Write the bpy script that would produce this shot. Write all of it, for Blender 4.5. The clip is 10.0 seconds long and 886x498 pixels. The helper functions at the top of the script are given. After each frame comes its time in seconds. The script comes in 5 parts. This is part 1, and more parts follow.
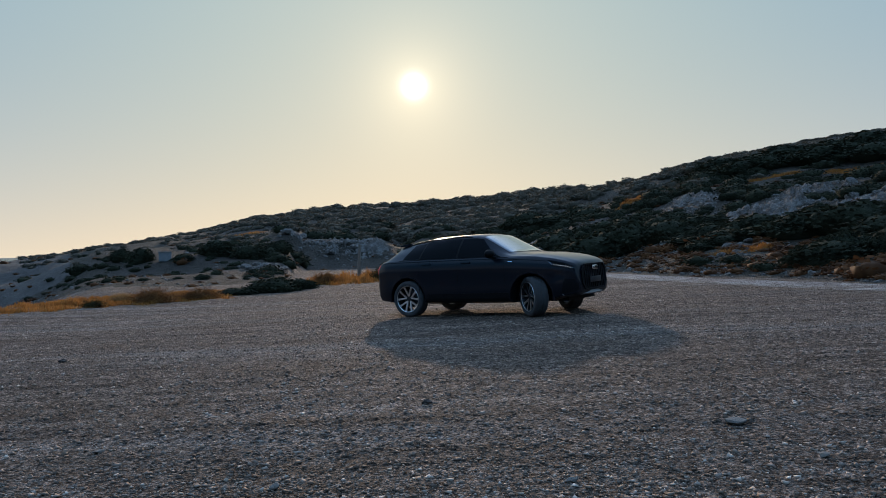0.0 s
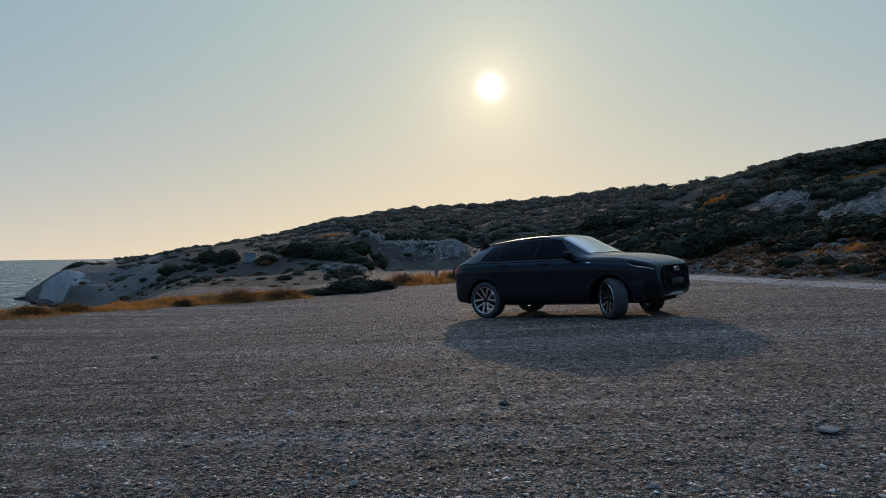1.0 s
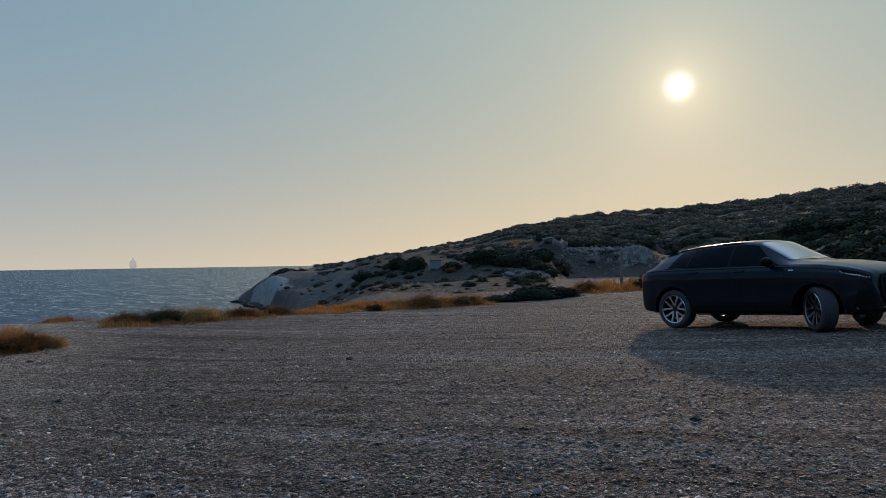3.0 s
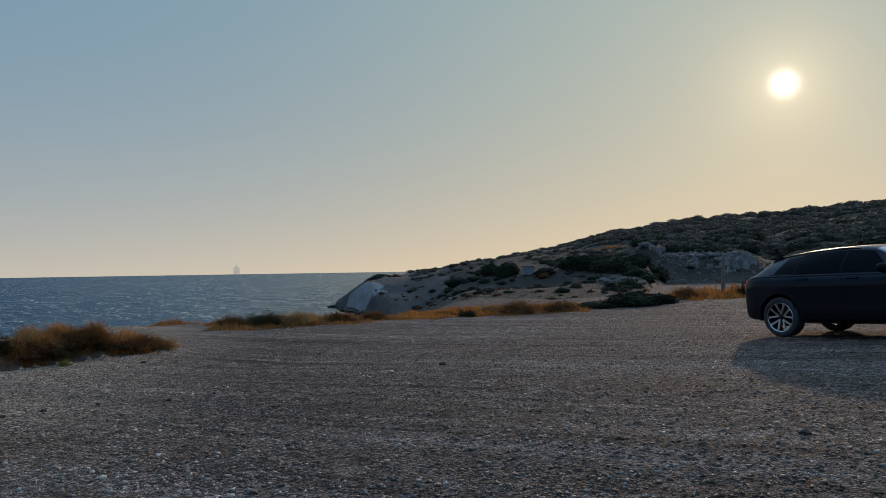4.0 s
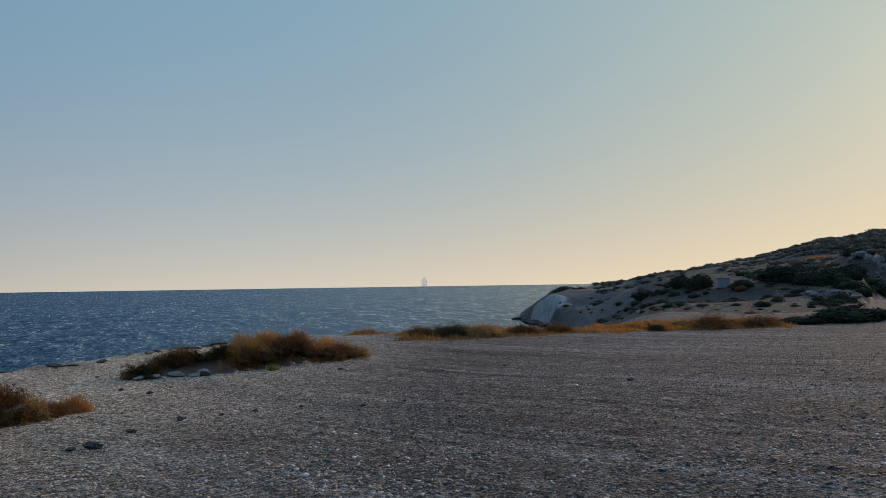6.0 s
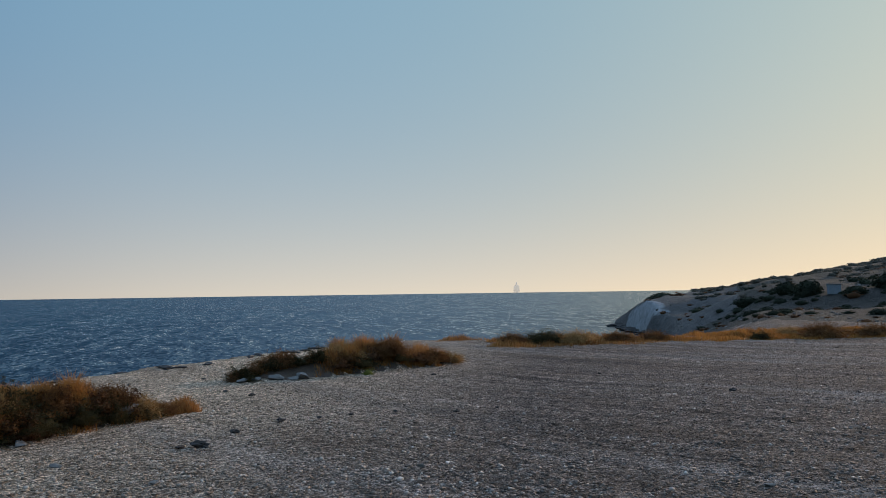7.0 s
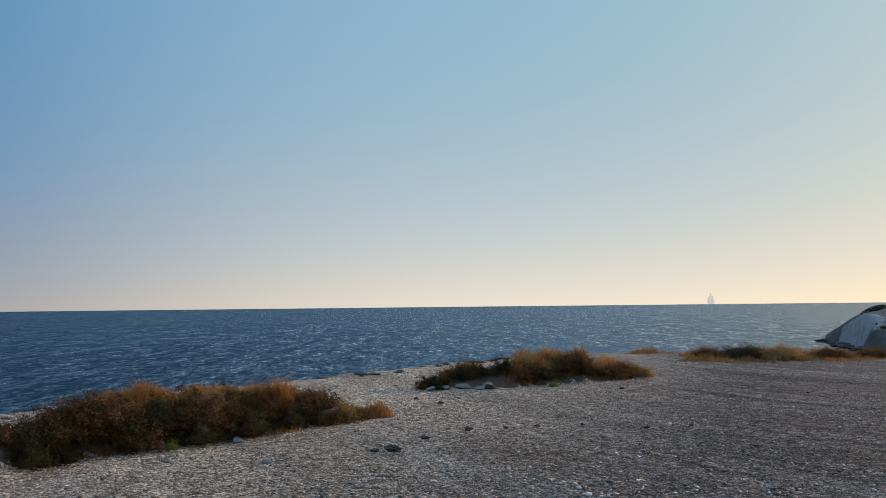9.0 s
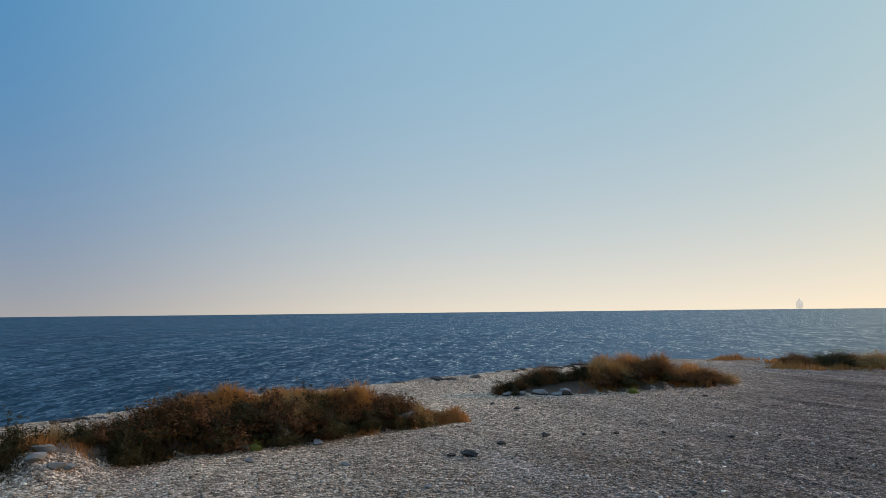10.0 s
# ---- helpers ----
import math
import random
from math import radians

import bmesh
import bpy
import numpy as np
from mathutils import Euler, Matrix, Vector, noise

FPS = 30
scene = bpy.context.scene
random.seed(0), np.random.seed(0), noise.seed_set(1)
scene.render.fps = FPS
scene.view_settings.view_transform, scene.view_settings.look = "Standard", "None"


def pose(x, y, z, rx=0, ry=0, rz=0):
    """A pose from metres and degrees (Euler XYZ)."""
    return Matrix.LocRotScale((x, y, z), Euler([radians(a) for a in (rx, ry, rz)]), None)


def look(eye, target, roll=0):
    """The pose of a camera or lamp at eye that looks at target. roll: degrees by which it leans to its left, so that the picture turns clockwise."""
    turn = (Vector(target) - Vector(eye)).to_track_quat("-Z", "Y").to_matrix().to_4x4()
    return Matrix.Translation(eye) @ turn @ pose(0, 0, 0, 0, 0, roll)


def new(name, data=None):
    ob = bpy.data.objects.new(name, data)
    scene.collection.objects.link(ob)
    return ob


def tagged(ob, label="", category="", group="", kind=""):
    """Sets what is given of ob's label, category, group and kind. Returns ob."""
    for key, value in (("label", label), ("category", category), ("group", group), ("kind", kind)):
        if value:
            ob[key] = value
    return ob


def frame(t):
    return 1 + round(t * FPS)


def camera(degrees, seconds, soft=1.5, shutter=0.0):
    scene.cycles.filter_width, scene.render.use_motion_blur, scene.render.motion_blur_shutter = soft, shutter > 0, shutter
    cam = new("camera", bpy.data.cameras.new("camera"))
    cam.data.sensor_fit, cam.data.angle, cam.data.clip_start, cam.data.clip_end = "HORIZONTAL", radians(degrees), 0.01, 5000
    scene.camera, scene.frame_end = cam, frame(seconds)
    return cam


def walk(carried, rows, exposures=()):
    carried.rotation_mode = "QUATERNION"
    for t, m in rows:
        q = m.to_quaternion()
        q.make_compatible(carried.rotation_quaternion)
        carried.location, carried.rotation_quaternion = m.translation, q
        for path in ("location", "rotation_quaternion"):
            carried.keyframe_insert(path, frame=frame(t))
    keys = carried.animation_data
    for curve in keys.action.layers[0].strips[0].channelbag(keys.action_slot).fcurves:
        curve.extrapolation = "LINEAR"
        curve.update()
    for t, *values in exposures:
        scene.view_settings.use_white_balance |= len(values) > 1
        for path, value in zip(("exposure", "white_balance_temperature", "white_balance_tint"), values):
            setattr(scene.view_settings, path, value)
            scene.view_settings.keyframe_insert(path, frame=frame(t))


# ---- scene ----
# ---- camera: it stands still and pans left ----
EYE = 1.35
cam = camera(61.57, 10.0, soft=0.8)
PAN = [
    (0.0, 0.00, 0.16, -0.76), (0.5, 2.66, 0.24, -0.79), (1.0, 5.91, 0.33, -0.80), (1.5, 9.28, 0.48, -0.80),
    (2.0, 12.87, 0.68, -0.83), (2.5, 16.37, 0.85, -0.84), (4.0, 27.02, 1.63, -0.88), (4.5, 30.49, 1.93, -0.90),
    (5.0, 34.06, 2.24, -0.90), (5.5, 37.56, 2.51, -0.87), (7.0, 48.16, 3.36, -0.80), (7.5, 51.66, 3.64, -0.77),
    (8.0, 55.21, 3.88, -0.72), (8.5, 58.77, 4.15, -0.66), (9.0, 62.28, 4.38, -0.61), (9.5, 65.36, 4.58, -0.60),
    (10.0, 68.07, 4.81, -0.60),
]
walk(cam, [(t, pose(0, 0, EYE, 90 + pitch, 0, yaw) @ pose(0, 0, 0, 0, 0, roll)) for t, yaw, pitch, roll in PAN],
     exposures=[(0.0, -0.14, 6350, 10), (1.0, -0.24, 6400, 10), (2.0, -0.36, 6450, 10), (4.0, -0.48, 6650, 10), (5.5, -0.36, 6650, 10), (7.5, -0.06, 6700, 10), (10.0, 0.14, 6850, 10)])

# ---- sky and sun ----
SUN_AZ, SUN_EL = 2.08, 12.53          # degrees, left of straight ahead and above the horizon
SUN_DIR = Vector((-math.sin(radians(SUN_AZ)) * math.cos(radians(SUN_EL)),
                  math.cos(radians(SUN_AZ)) * math.cos(radians(SUN_EL)), math.sin(radians(SUN_EL))))


SKY_STRENGTH = 1.0
HAZE_LOW_FAR, HAZE_LOW_NEAR = (0.335, 0.34, 0.365), (1.18, 0.91, 0.57)
HAZE_HIGH_FAR, HAZE_HIGH_NEAR = (0.045, 0.225, 0.47), (0.45, 0.60, 0.61)
HAZE_LOW_BETWEEN, HAZE_HIGH_BETWEEN = (0.80, 0.78, 0.71), (0.21, 0.43, 0.63)
GLOWS = ((16.0, 0.07, (1.0, 0.58, 0.16)), (70.0, 0.12, (1.0, 0.58, 0.20)), (330.0, 0.21, (1.0, 0.72, 0.36)), (1500.0, 0.20, (1.0, 0.82, 0.50)), (13000.0, 2.2, (1.0, 0.95, 0.85)))


def build_world():
    world = bpy.data.worlds.new("evening_sky")
    scene.world = world
    world.use_nodes = True
    nt = world.node_tree
    nt.nodes.clear()

    def node(kind, **values):
        n = nt.nodes.new(kind)
        for key, value in values.items():
            n.inputs[key].default_value = value
        return n

    def maths(op, a, b=None, clamp=False):
        n = nt.nodes.new("ShaderNodeMath")
        n.operation, n.use_clamp = op, clamp
        for i, v in enumerate((a, b)):
            if v is None:
                continue
            if isinstance(v, (int, float)):
                n.inputs[i].default_value = v
            else:
                nt.links.new(v, n.inputs[i])
        return n.outputs[0]

    def mix(fac, a, b):
        n = nt.nodes.new("ShaderNodeMix")
        n.data_type = "RGBA"
        for socket, v in ((n.inputs[0], fac), (n.inputs[6], a), (n.inputs[7], b)):
            if isinstance(v, tuple):
                socket.default_value = (*v, 1)
            else:
                nt.links.new(v, socket)
        return n.outputs[2]

    sky = nt.nodes.new("ShaderNodeTexSky")
    sky.sky_type = "NISHITA"
    sky.sun_disc = False
    sky.sun_elevation, sky.sun_rotation = radians(SUN_EL), radians(-SUN_AZ)
    sky.altitude, sky.air_density, sky.dust_density, sky.ozone_density = 0, 1.0, 0.6, 2.0
    dome = nt.nodes.new("ShaderNodeVectorMath")
    dome.operation = "SCALE"
    dome.inputs["Scale"].default_value = 0.75
    nt.links.new(sky.outputs[0], dome.inputs[0])
    coord = nt.nodes.new("ShaderNodeTexCoord")
    split = nt.nodes.new("ShaderNodeSeparateXYZ")
    nt.links.new(coord.outputs["Generated"], split.inputs[0])
    rise = maths("MAXIMUM", split.outputs["Z"], 0.0)
    dot = nt.nodes.new("ShaderNodeVectorMath")
    dot.operation = "DOT_PRODUCT"
    nt.links.new(coord.outputs["Generated"], dot.inputs[0])
    dot.inputs[1].default_value = SUN_DIR
    near = maths("MAXIMUM", dot.outputs["Value"], 0.0)
    # sea haze: pale at the horizon, thinning upwards, warmer and brighter on the sun's side
    side = maths("POWER", maths("MAXIMUM", maths("MULTIPLY", maths("ADD", dot.outputs["Value"], 0.10), 0.91, True), 0.0), 1.45)
    between = maths("MULTIPLY", maths("MULTIPLY", side, maths("SUBTRACT", 1.0, side)), 2.4)
    low = mix(between, mix(side, HAZE_LOW_FAR, HAZE_LOW_NEAR), HAZE_LOW_BETWEEN)
    high = mix(between, mix(side, HAZE_HIGH_FAR, HAZE_HIGH_NEAR), HAZE_HIGH_BETWEEN)
    thick = maths("POWER", 2.718, maths("MULTIPLY", rise, -7.0))
    haze = mix(thick, high, low)
    over = maths("SMOOTH_MIN", maths("MULTIPLY", maths("MAXIMUM", maths("SUBTRACT", rise, 0.40), 0.0), 2.6), 1.0)
    air = mix(over, haze, dome.outputs[0])
    out = nt.nodes.new("ShaderNodeOutputWorld")
    bg = nt.nodes.new("ShaderNodeBackground")
    bg.inputs["Strength"].default_value = SKY_STRENGTH
    nt.links.new(air, bg.inputs["Color"])
    last = bg.outputs[0]
    # the hazy air scatters sunlight forward: glows round the sun
    for power, strength, colour in GLOWS:
        glow = node("ShaderNodeBackground", Color=(*colour, 1))
        nt.links.new(maths("MULTIPLY", maths("POWER", near, power), strength), glow.inputs["Strength"])
        add = nt.nodes.new("ShaderNodeAddShader")
        nt.links.new(last, add.inputs[0])
        nt.links.new(glow.outputs[0], add.inputs[1])
        last = add.outputs[0]
    nt.links.new(last, out.inputs["Surface"])


build_world()
lamp = bpy.data.lights.new("sun", "SUN")
lamp.energy, lamp.angle, lamp.color = 2.1, radians(1.2), (1.0, 0.74, 0.52)
sun = new("sun", lamp)
sun.matrix_world = look(SUN_DIR * 100, (0, 0, 0))
tagged(sun, "low evening sun over the hills", "sun", kind="structure")
# ---- materials ----
def material(name, build):
    m = bpy.data.materials.new(name)
    m.use_nodes = True
    nt = m.node_tree
    bsdf = nt.nodes["Principled BSDF"]
    build(nt, bsdf)
    return m


def noise_node(nt, scale, detail=6.0, rough=0.6, vector=None):
    n = nt.nodes.new("ShaderNodeTexNoise")
    n.inputs["Scale"].default_value, n.inputs["Detail"].default_value, n.inputs["Roughness"].default_value = scale, detail, rough
    if vector is None:
        c = nt.nodes.new("ShaderNodeTexCoord")
        vector = c.outputs["Object"]
    nt.links.new(vector, n.inputs["Vector"])
    return n.outputs["Fac"]


def ramp(nt, value, stops):
    n = nt.nodes.new("ShaderNodeValToRGB")
    e = n.color_ramp.elements
    while len(e) < len(stops):
        e.new(0.5)
    for el, (p, c) in zip(e, stops):
        el.position, el.color = p, (*c, 1)
    nt.links.new(value, n.inputs[0])
    return n.outputs[0]


def mixed(nt, fac, a, b, mode="MIX"):
    n = nt.nodes.new("ShaderNodeMix")
    n.data_type, n.blend_type = "RGBA", mode
    for socket, v in ((n.inputs[0], fac), (n.inputs[6], a), (n.inputs[7], b)):
        if isinstance(v, (int, float)):
            socket.default_value = v
        elif isinstance(v, tuple):
            socket.default_value = (*v, 1)
        else:
            nt.links.new(v, socket)
    return n.outputs[2]


def bump(nt, bsdf, height, strength, distance):
    n = nt.nodes.new("ShaderNodeBump")
    n.inputs["Strength"].default_value, n.inputs["Distance"].default_value = strength, distance
    nt.links.new(height, n.inputs["Height"])
    nt.links.new(n.outputs[0], bsdf.inputs["Normal"])
    return n


def simple(name, colour, rough=0.6, metal=0.0, spread=0.25, scale=8.0, rel=0.0, coat=0.0):
    """A plain material with colour variation at two scales."""
    def build(nt, b):
        big, small = noise_node(nt, scale), noise_node(nt, scale * 9)
        lo, hi = tuple(c * (1 - spread) for c in colour), tuple(min(1, c * (1 + spread)) for c in colour)
        col = mixed(nt, 0.5, ramp(nt, big, [(0.3, lo), (0.7, hi)]), ramp(nt, small, [(0.3, lo), (0.7, hi)]))
        nt.links.new(col, b.inputs["Base Color"])
        b.inputs["Roughness"].default_value, b.inputs["Metallic"].default_value = rough, metal
        b.inputs["Coat Weight"].default_value = coat
        if rel:
            bump(nt, b, small, 0.5, rel)
    return material(name, build)


def leafy(name, dark, light, rough=0.6, through_light=0.25):
    """Leaves and stalks: colour varies from piece to piece, with some light passing through."""
    def build(nt, b):
        g = nt.nodes.new("ShaderNodeNewGeometry")
        col = ramp(nt, g.outputs["Random Per Island"], [(0.0, dark), (1.0, light)])
        patch = noise_node(nt, 0.7, 3)
        col = mixed(nt, 0.5, col, ramp(nt, patch, [(0.35, dark), (0.65, light)]))
        nt.links.new(col, b.inputs["Base Color"])
        b.inputs["Roughness"].default_value = rough
        b.inputs["Specular IOR Level"].default_value = 0.08
        if rough > 0.75:
            bump(nt, b, noise_node(nt, 7, 5, 0.7), 1.0, 0.12)
        t = nt.nodes.new("ShaderNodeBsdfTranslucent")
        nt.links.new(col, t.inputs["Color"])
        mix = nt.nodes.new("ShaderNodeMixShader")
        mix.inputs[0].default_value = through_light
        nt.links.new(b.outputs[0], mix.inputs[1])
        nt.links.new(t.outputs[0], mix.inputs[2])
        nt.links.new(mix.outputs[0], nt.nodes["Material Output"].inputs["Surface"])
    return material(name, build)


def streaks(nt, c, col):
    """Old wheel ruts: thin dark and pale lines drawn out along the way through the lot."""
    for turn, along, across, dark, pale in ((-6, 0.10, 2.6, 0.50, 1.0), (9, 0.07, 1.5, 1.0, 1.55), (-14, 0.16, 4.5, 0.55, 1.3)):
        mp = nt.nodes.new("ShaderNodeMapping")
        mp.inputs["Rotation"].default_value = (0, 0, radians(turn))
        mp.inputs["Scale"].default_value = (along, across, 1)
        nt.links.new(c, mp.inputs["Vector"])
        n = noise_node(nt, 1.0, 4, 0.65, mp.outputs[0])
        col = mixed(nt, 1.0, col, ramp(nt, n, [(0.34, (dark, dark, dark)), (0.46, (1, 1, 1)), (0.55, (1, 1, 1)), (0.68, (pale, pale, pale))]), "MULTIPLY")
    return col


def ground_build(nt, b):
    c = nt.nodes.new("ShaderNodeTexCoord").outputs["Object"]
    big = noise_node(nt, 0.18, 5, 0.55, c)
    mid = noise_node(nt, 1.6, 6, 0.65, c)
    fine = noise_node(nt, 45, 4, 0.7, c)
    v = nt.nodes.new("ShaderNodeTexVoronoi")
    v.inputs["Scale"].default_value = 28
    nt.links.new(c, v.inputs["Vector"])
    v2 = nt.nodes.new("ShaderNodeTexVoronoi")
    v2.inputs["Scale"].default_value = 75
    nt.links.new(c, v2.inputs["Vector"])
    dust = ramp(nt, big, [(0.32, (0.30, 0.245, 0.205)), (0.5, (0.385, 0.33, 0.285)), (0.68, (0.47, 0.415, 0.37))])
    soil = ramp(nt, mid, [(0.3, (0.25, 0.195, 0.155)), (0.7, (0.47, 0.41, 0.36))])
    col = mixed(nt, 0.45, dust, soil)
    stone = ramp(nt, v.outputs["Color"], [(0.2, (0.13, 0.115, 0.105)), (0.6, (0.40, 0.36, 0.325)), (1.0, (0.78, 0.74, 0.69))])
    col = mixed(nt, 0.35, col, stone)
    grit = ramp(nt, v2.outputs["Color"], [(0.1, (0.12, 0.105, 0.095)), (0.9, (0.64, 0.60, 0.55))])
    col = mixed(nt, 0.3, col, grit)
    col = mixed(nt, 1.0, col, (0.50, 0.415, 0.365), "MULTIPLY")
    mottle = noise_node(nt, 4.5, 9, 0.78, c)
    col = mixed(nt, 1.0, col, ramp(nt, mottle, [(0.34, (0.40, 0.38, 0.37)), (0.5, (1.0, 1.0, 1.0)), (0.66, (1.6, 1.6, 1.6))]), "MULTIPLY")
    col = streaks(nt, c, col)
    # paler, sandier ground towards the shore
    sx = nt.nodes.new("ShaderNodeVectorMath")
    sx.operation = "DOT_PRODUCT"
    nt.links.new(c, sx.inputs[0])
    sx.inputs[1].default_value = (1.0, 0.8, 0.0)
    shore = nt.nodes.new("ShaderNodeMapRange")
    nt.links.new(sx.outputs["Value"], shore.inputs["Value"])
    for key, value in (("From Min", -1.0), ("From Max", -8.0), ("To Min", 0.0), ("To Max", 0.95)):
        shore.inputs[key].default_value = value
    sand = ramp(nt, v.outputs["Color"], [(0.1, (0.44, 0.30, 0.19)), (0.5, (0.63, 0.445, 0.295)), (1.0, (0.76, 0.58, 0.41))])
    col = mixed(nt, shore.outputs[0], col, sand)
    # wheel tracks and packed ways run as pale stretched bands
    mp = nt.nodes.new("ShaderNodeMapping")
    mp.inputs["Rotation"].default_value = (0, 0, radians(-8))
    mp.inputs["Scale"].default_value = (0.035, 0.5, 1)
    nt.links.new(c, mp.inputs["Vector"])
    track = noise_node(nt, 1.0, 5, 0.6, mp.outputs[0])
    col = mixed(nt, ramp(nt, track, [(0.52, (0, 0, 0)), (0.68, (0.55, 0.55, 0.55))]), col, (0.33, 0.29, 0.26))
    # the packed pale track along the foot of the slope
    line = nt.nodes.new("ShaderNodeVectorMath")
    line.operation = "DOT_PRODUCT"
    nt.links.new(c, line.inputs[0])
    line.inputs[1].default_value = (0.963, 0.268, 0)
    bent = nt.nodes.new("ShaderNodeMath")
    bent.operation = "MULTIPLY_ADD"
    nt.links.new(noise_node(nt, 0.12, 3, 0.5, c), bent.inputs[0])
    bent.inputs[1].default_value = 3.0
    nt.links.new(line.outputs["Value"], bent.inputs[2])
    away = nt.nodes.new("ShaderNodeMath")
    away.operation = "COMPARE"
    nt.links.new(bent.outputs[0], away.inputs[0])
    away.inputs[1].default_value, away.inputs[2].default_value = 17.0, 1.1
    soft = nt.nodes.new("ShaderNodeMath")
    soft.operation = "MULTIPLY"
    nt.links.new(away.outputs[0], soft.inputs[0])
    nt.links.new(ramp(nt, mid, [(0.35, (0.25, 0.25, 0.25)), (0.65, (0.95, 0.95, 0.95))]), soft.inputs[1])
    col = mixed(nt, soft.outputs[0], col, (0.50, 0.46, 0.42))
    # darker, browner stretches where old grass and earth show through
    mp2 = nt.nodes.new("ShaderNodeMapping")
    mp2.inputs["Scale"].default_value = (0.28, 0.75, 1)
    nt.links.new(c, mp2.inputs["Vector"])
    earth = noise_node(nt, 1.0, 7, 0.68, mp2.outputs[0])
    col = mixed(nt, ramp(nt, earth, [(0.48, (0, 0, 0)), (0.64, (0.62, 0.62, 0.62))]), col, (0.17, 0.115, 0.08))
    # every bit of gravel has its own tone
    col = mixed(nt, 1.0, col, ramp(nt, v.outputs["Color"], [(0.25, (0.50, 0.48, 0.46)), (0.5, (0.92, 0.90, 0.88)), (0.76, (1.50, 1.47, 1.44))]), "MULTIPLY")
    col = mixed(nt, 1.0, col, ramp(nt, v2.outputs["Color"], [(0.25, (0.54, 0.53, 0.52)), (0.5, (0.92, 0.91, 0.90)), (0.76, (1.42, 1.40, 1.38))]), "MULTIPLY")
    nt.links.new(col, b.inputs["Base Color"])
    b.inputs["Roughness"].default_value = 0.92
    b.inputs["Specular IOR Level"].default_value = 0.1
    h = nt.nodes.new("ShaderNodeMath")
    h.operation = "MULTIPLY_ADD"
    nt.links.new(v.outputs["Distance"], h.inputs[0])
    h.inputs[1].default_value = -1.2
    nt.links.new(fine, h.inputs[2])
    bump(nt, b, h.outputs[0], 1.0, 0.045)


MAT_GROUND = material("gravel_ground", ground_build)


def hill_build(nt, b):
    c = nt.nodes.new("ShaderNodeTexCoord").outputs["Object"]
    big, mid, fine = noise_node(nt, 0.03, 6, 0.6, c), noise_node(nt, 0.25, 7, 0.65, c), noise_node(nt, 2.5, 6, 0.7, c)
    soil = ramp(nt, mid, [(0.3, (0.034, 0.027, 0.021)), (0.5, (0.064, 0.051, 0.041)), (0.72, (0.11, 0.088, 0.07))])
    dry = ramp(nt, fine, [(0.3, (0.05, 0.04, 0.028)), (0.7, (0.12, 0.092, 0.06))])
    col = mixed(nt, ramp(nt, big, [(0.4, (0.2, 0.2, 0.2)), (0.6, (0.8, 0.8, 0.8))]), soil, dry)
    nt.links.new(col, b.inputs["Base Color"])
    b.inputs["Roughness"].default_value = 0.95
    b.inputs["Specular IOR Level"].default_value = 0.2
    bump(nt, b, fine, 1.0, 0.5)


MAT_HILL = material("scrub_soil", hill_build)


def rock_build(nt, b):
    c = nt.nodes.new("ShaderNodeTexCoord").outputs["Object"]
    big, fine = noise_node(nt, 0.5, 8, 0.65, c), noise_node(nt, 6, 8, 0.7, c)
    col = mixed(nt, 0.5, ramp(nt, big, [(0.3, (0.13, 0.113, 0.096)), (0.65, (0.30, 0.268, 0.23))]),
                ramp(nt, fine, [(0.3, (0.09, 0.078, 0.066)), (0.6, (0.33, 0.298, 0.26))]))
    crack = nt.nodes.new("ShaderNodeTexVoronoi")
    crack.feature = "DISTANCE_TO_EDGE"
    crack.inputs["Scale"].default_value = 0.9
    shift = nt.nodes.new("ShaderNodeVectorMath")
    shift.operation = "MULTIPLY_ADD"
    wob = nt.nodes.new("ShaderNodeTexNoise")
    wob.inputs["Scale"].default_value, wob.inputs["Detail"].default_value = 1.5, 6.0
    nt.links.new(c, wob.inputs["Vector"])
    nt.links.new(wob.outputs["Color"], shift.inputs[0])
    shift.inputs[1].default_value = (0.8, 0.8, 0.8)
    nt.links.new(c, shift.inputs[2])
    nt.links.new(shift.outputs[0], crack.inputs["Vector"])
    col = mixed(nt, ramp(nt, crack.outputs["Distance"], [(0.01, (0.3, 0.3, 0.3)), (0.10, (0, 0, 0))]), col, (0.07, 0.055, 0.045))
    soil = noise_node(nt, 0.6, 8, 0.72, c)
    col = mixed(nt, ramp(nt, soil, [(0.46, (0, 0, 0)), (0.56, (0.85, 0.85, 0.85))]), col, (0.10, 0.078, 0.06))
    nt.links.new(col, b.inputs["Base Color"])
    b.inputs["Roughness"].default_value = 0.9
    bump(nt, b, fine, 1.0, 0.25)


MAT_ROCK = material("pale_limestone", rock_build)


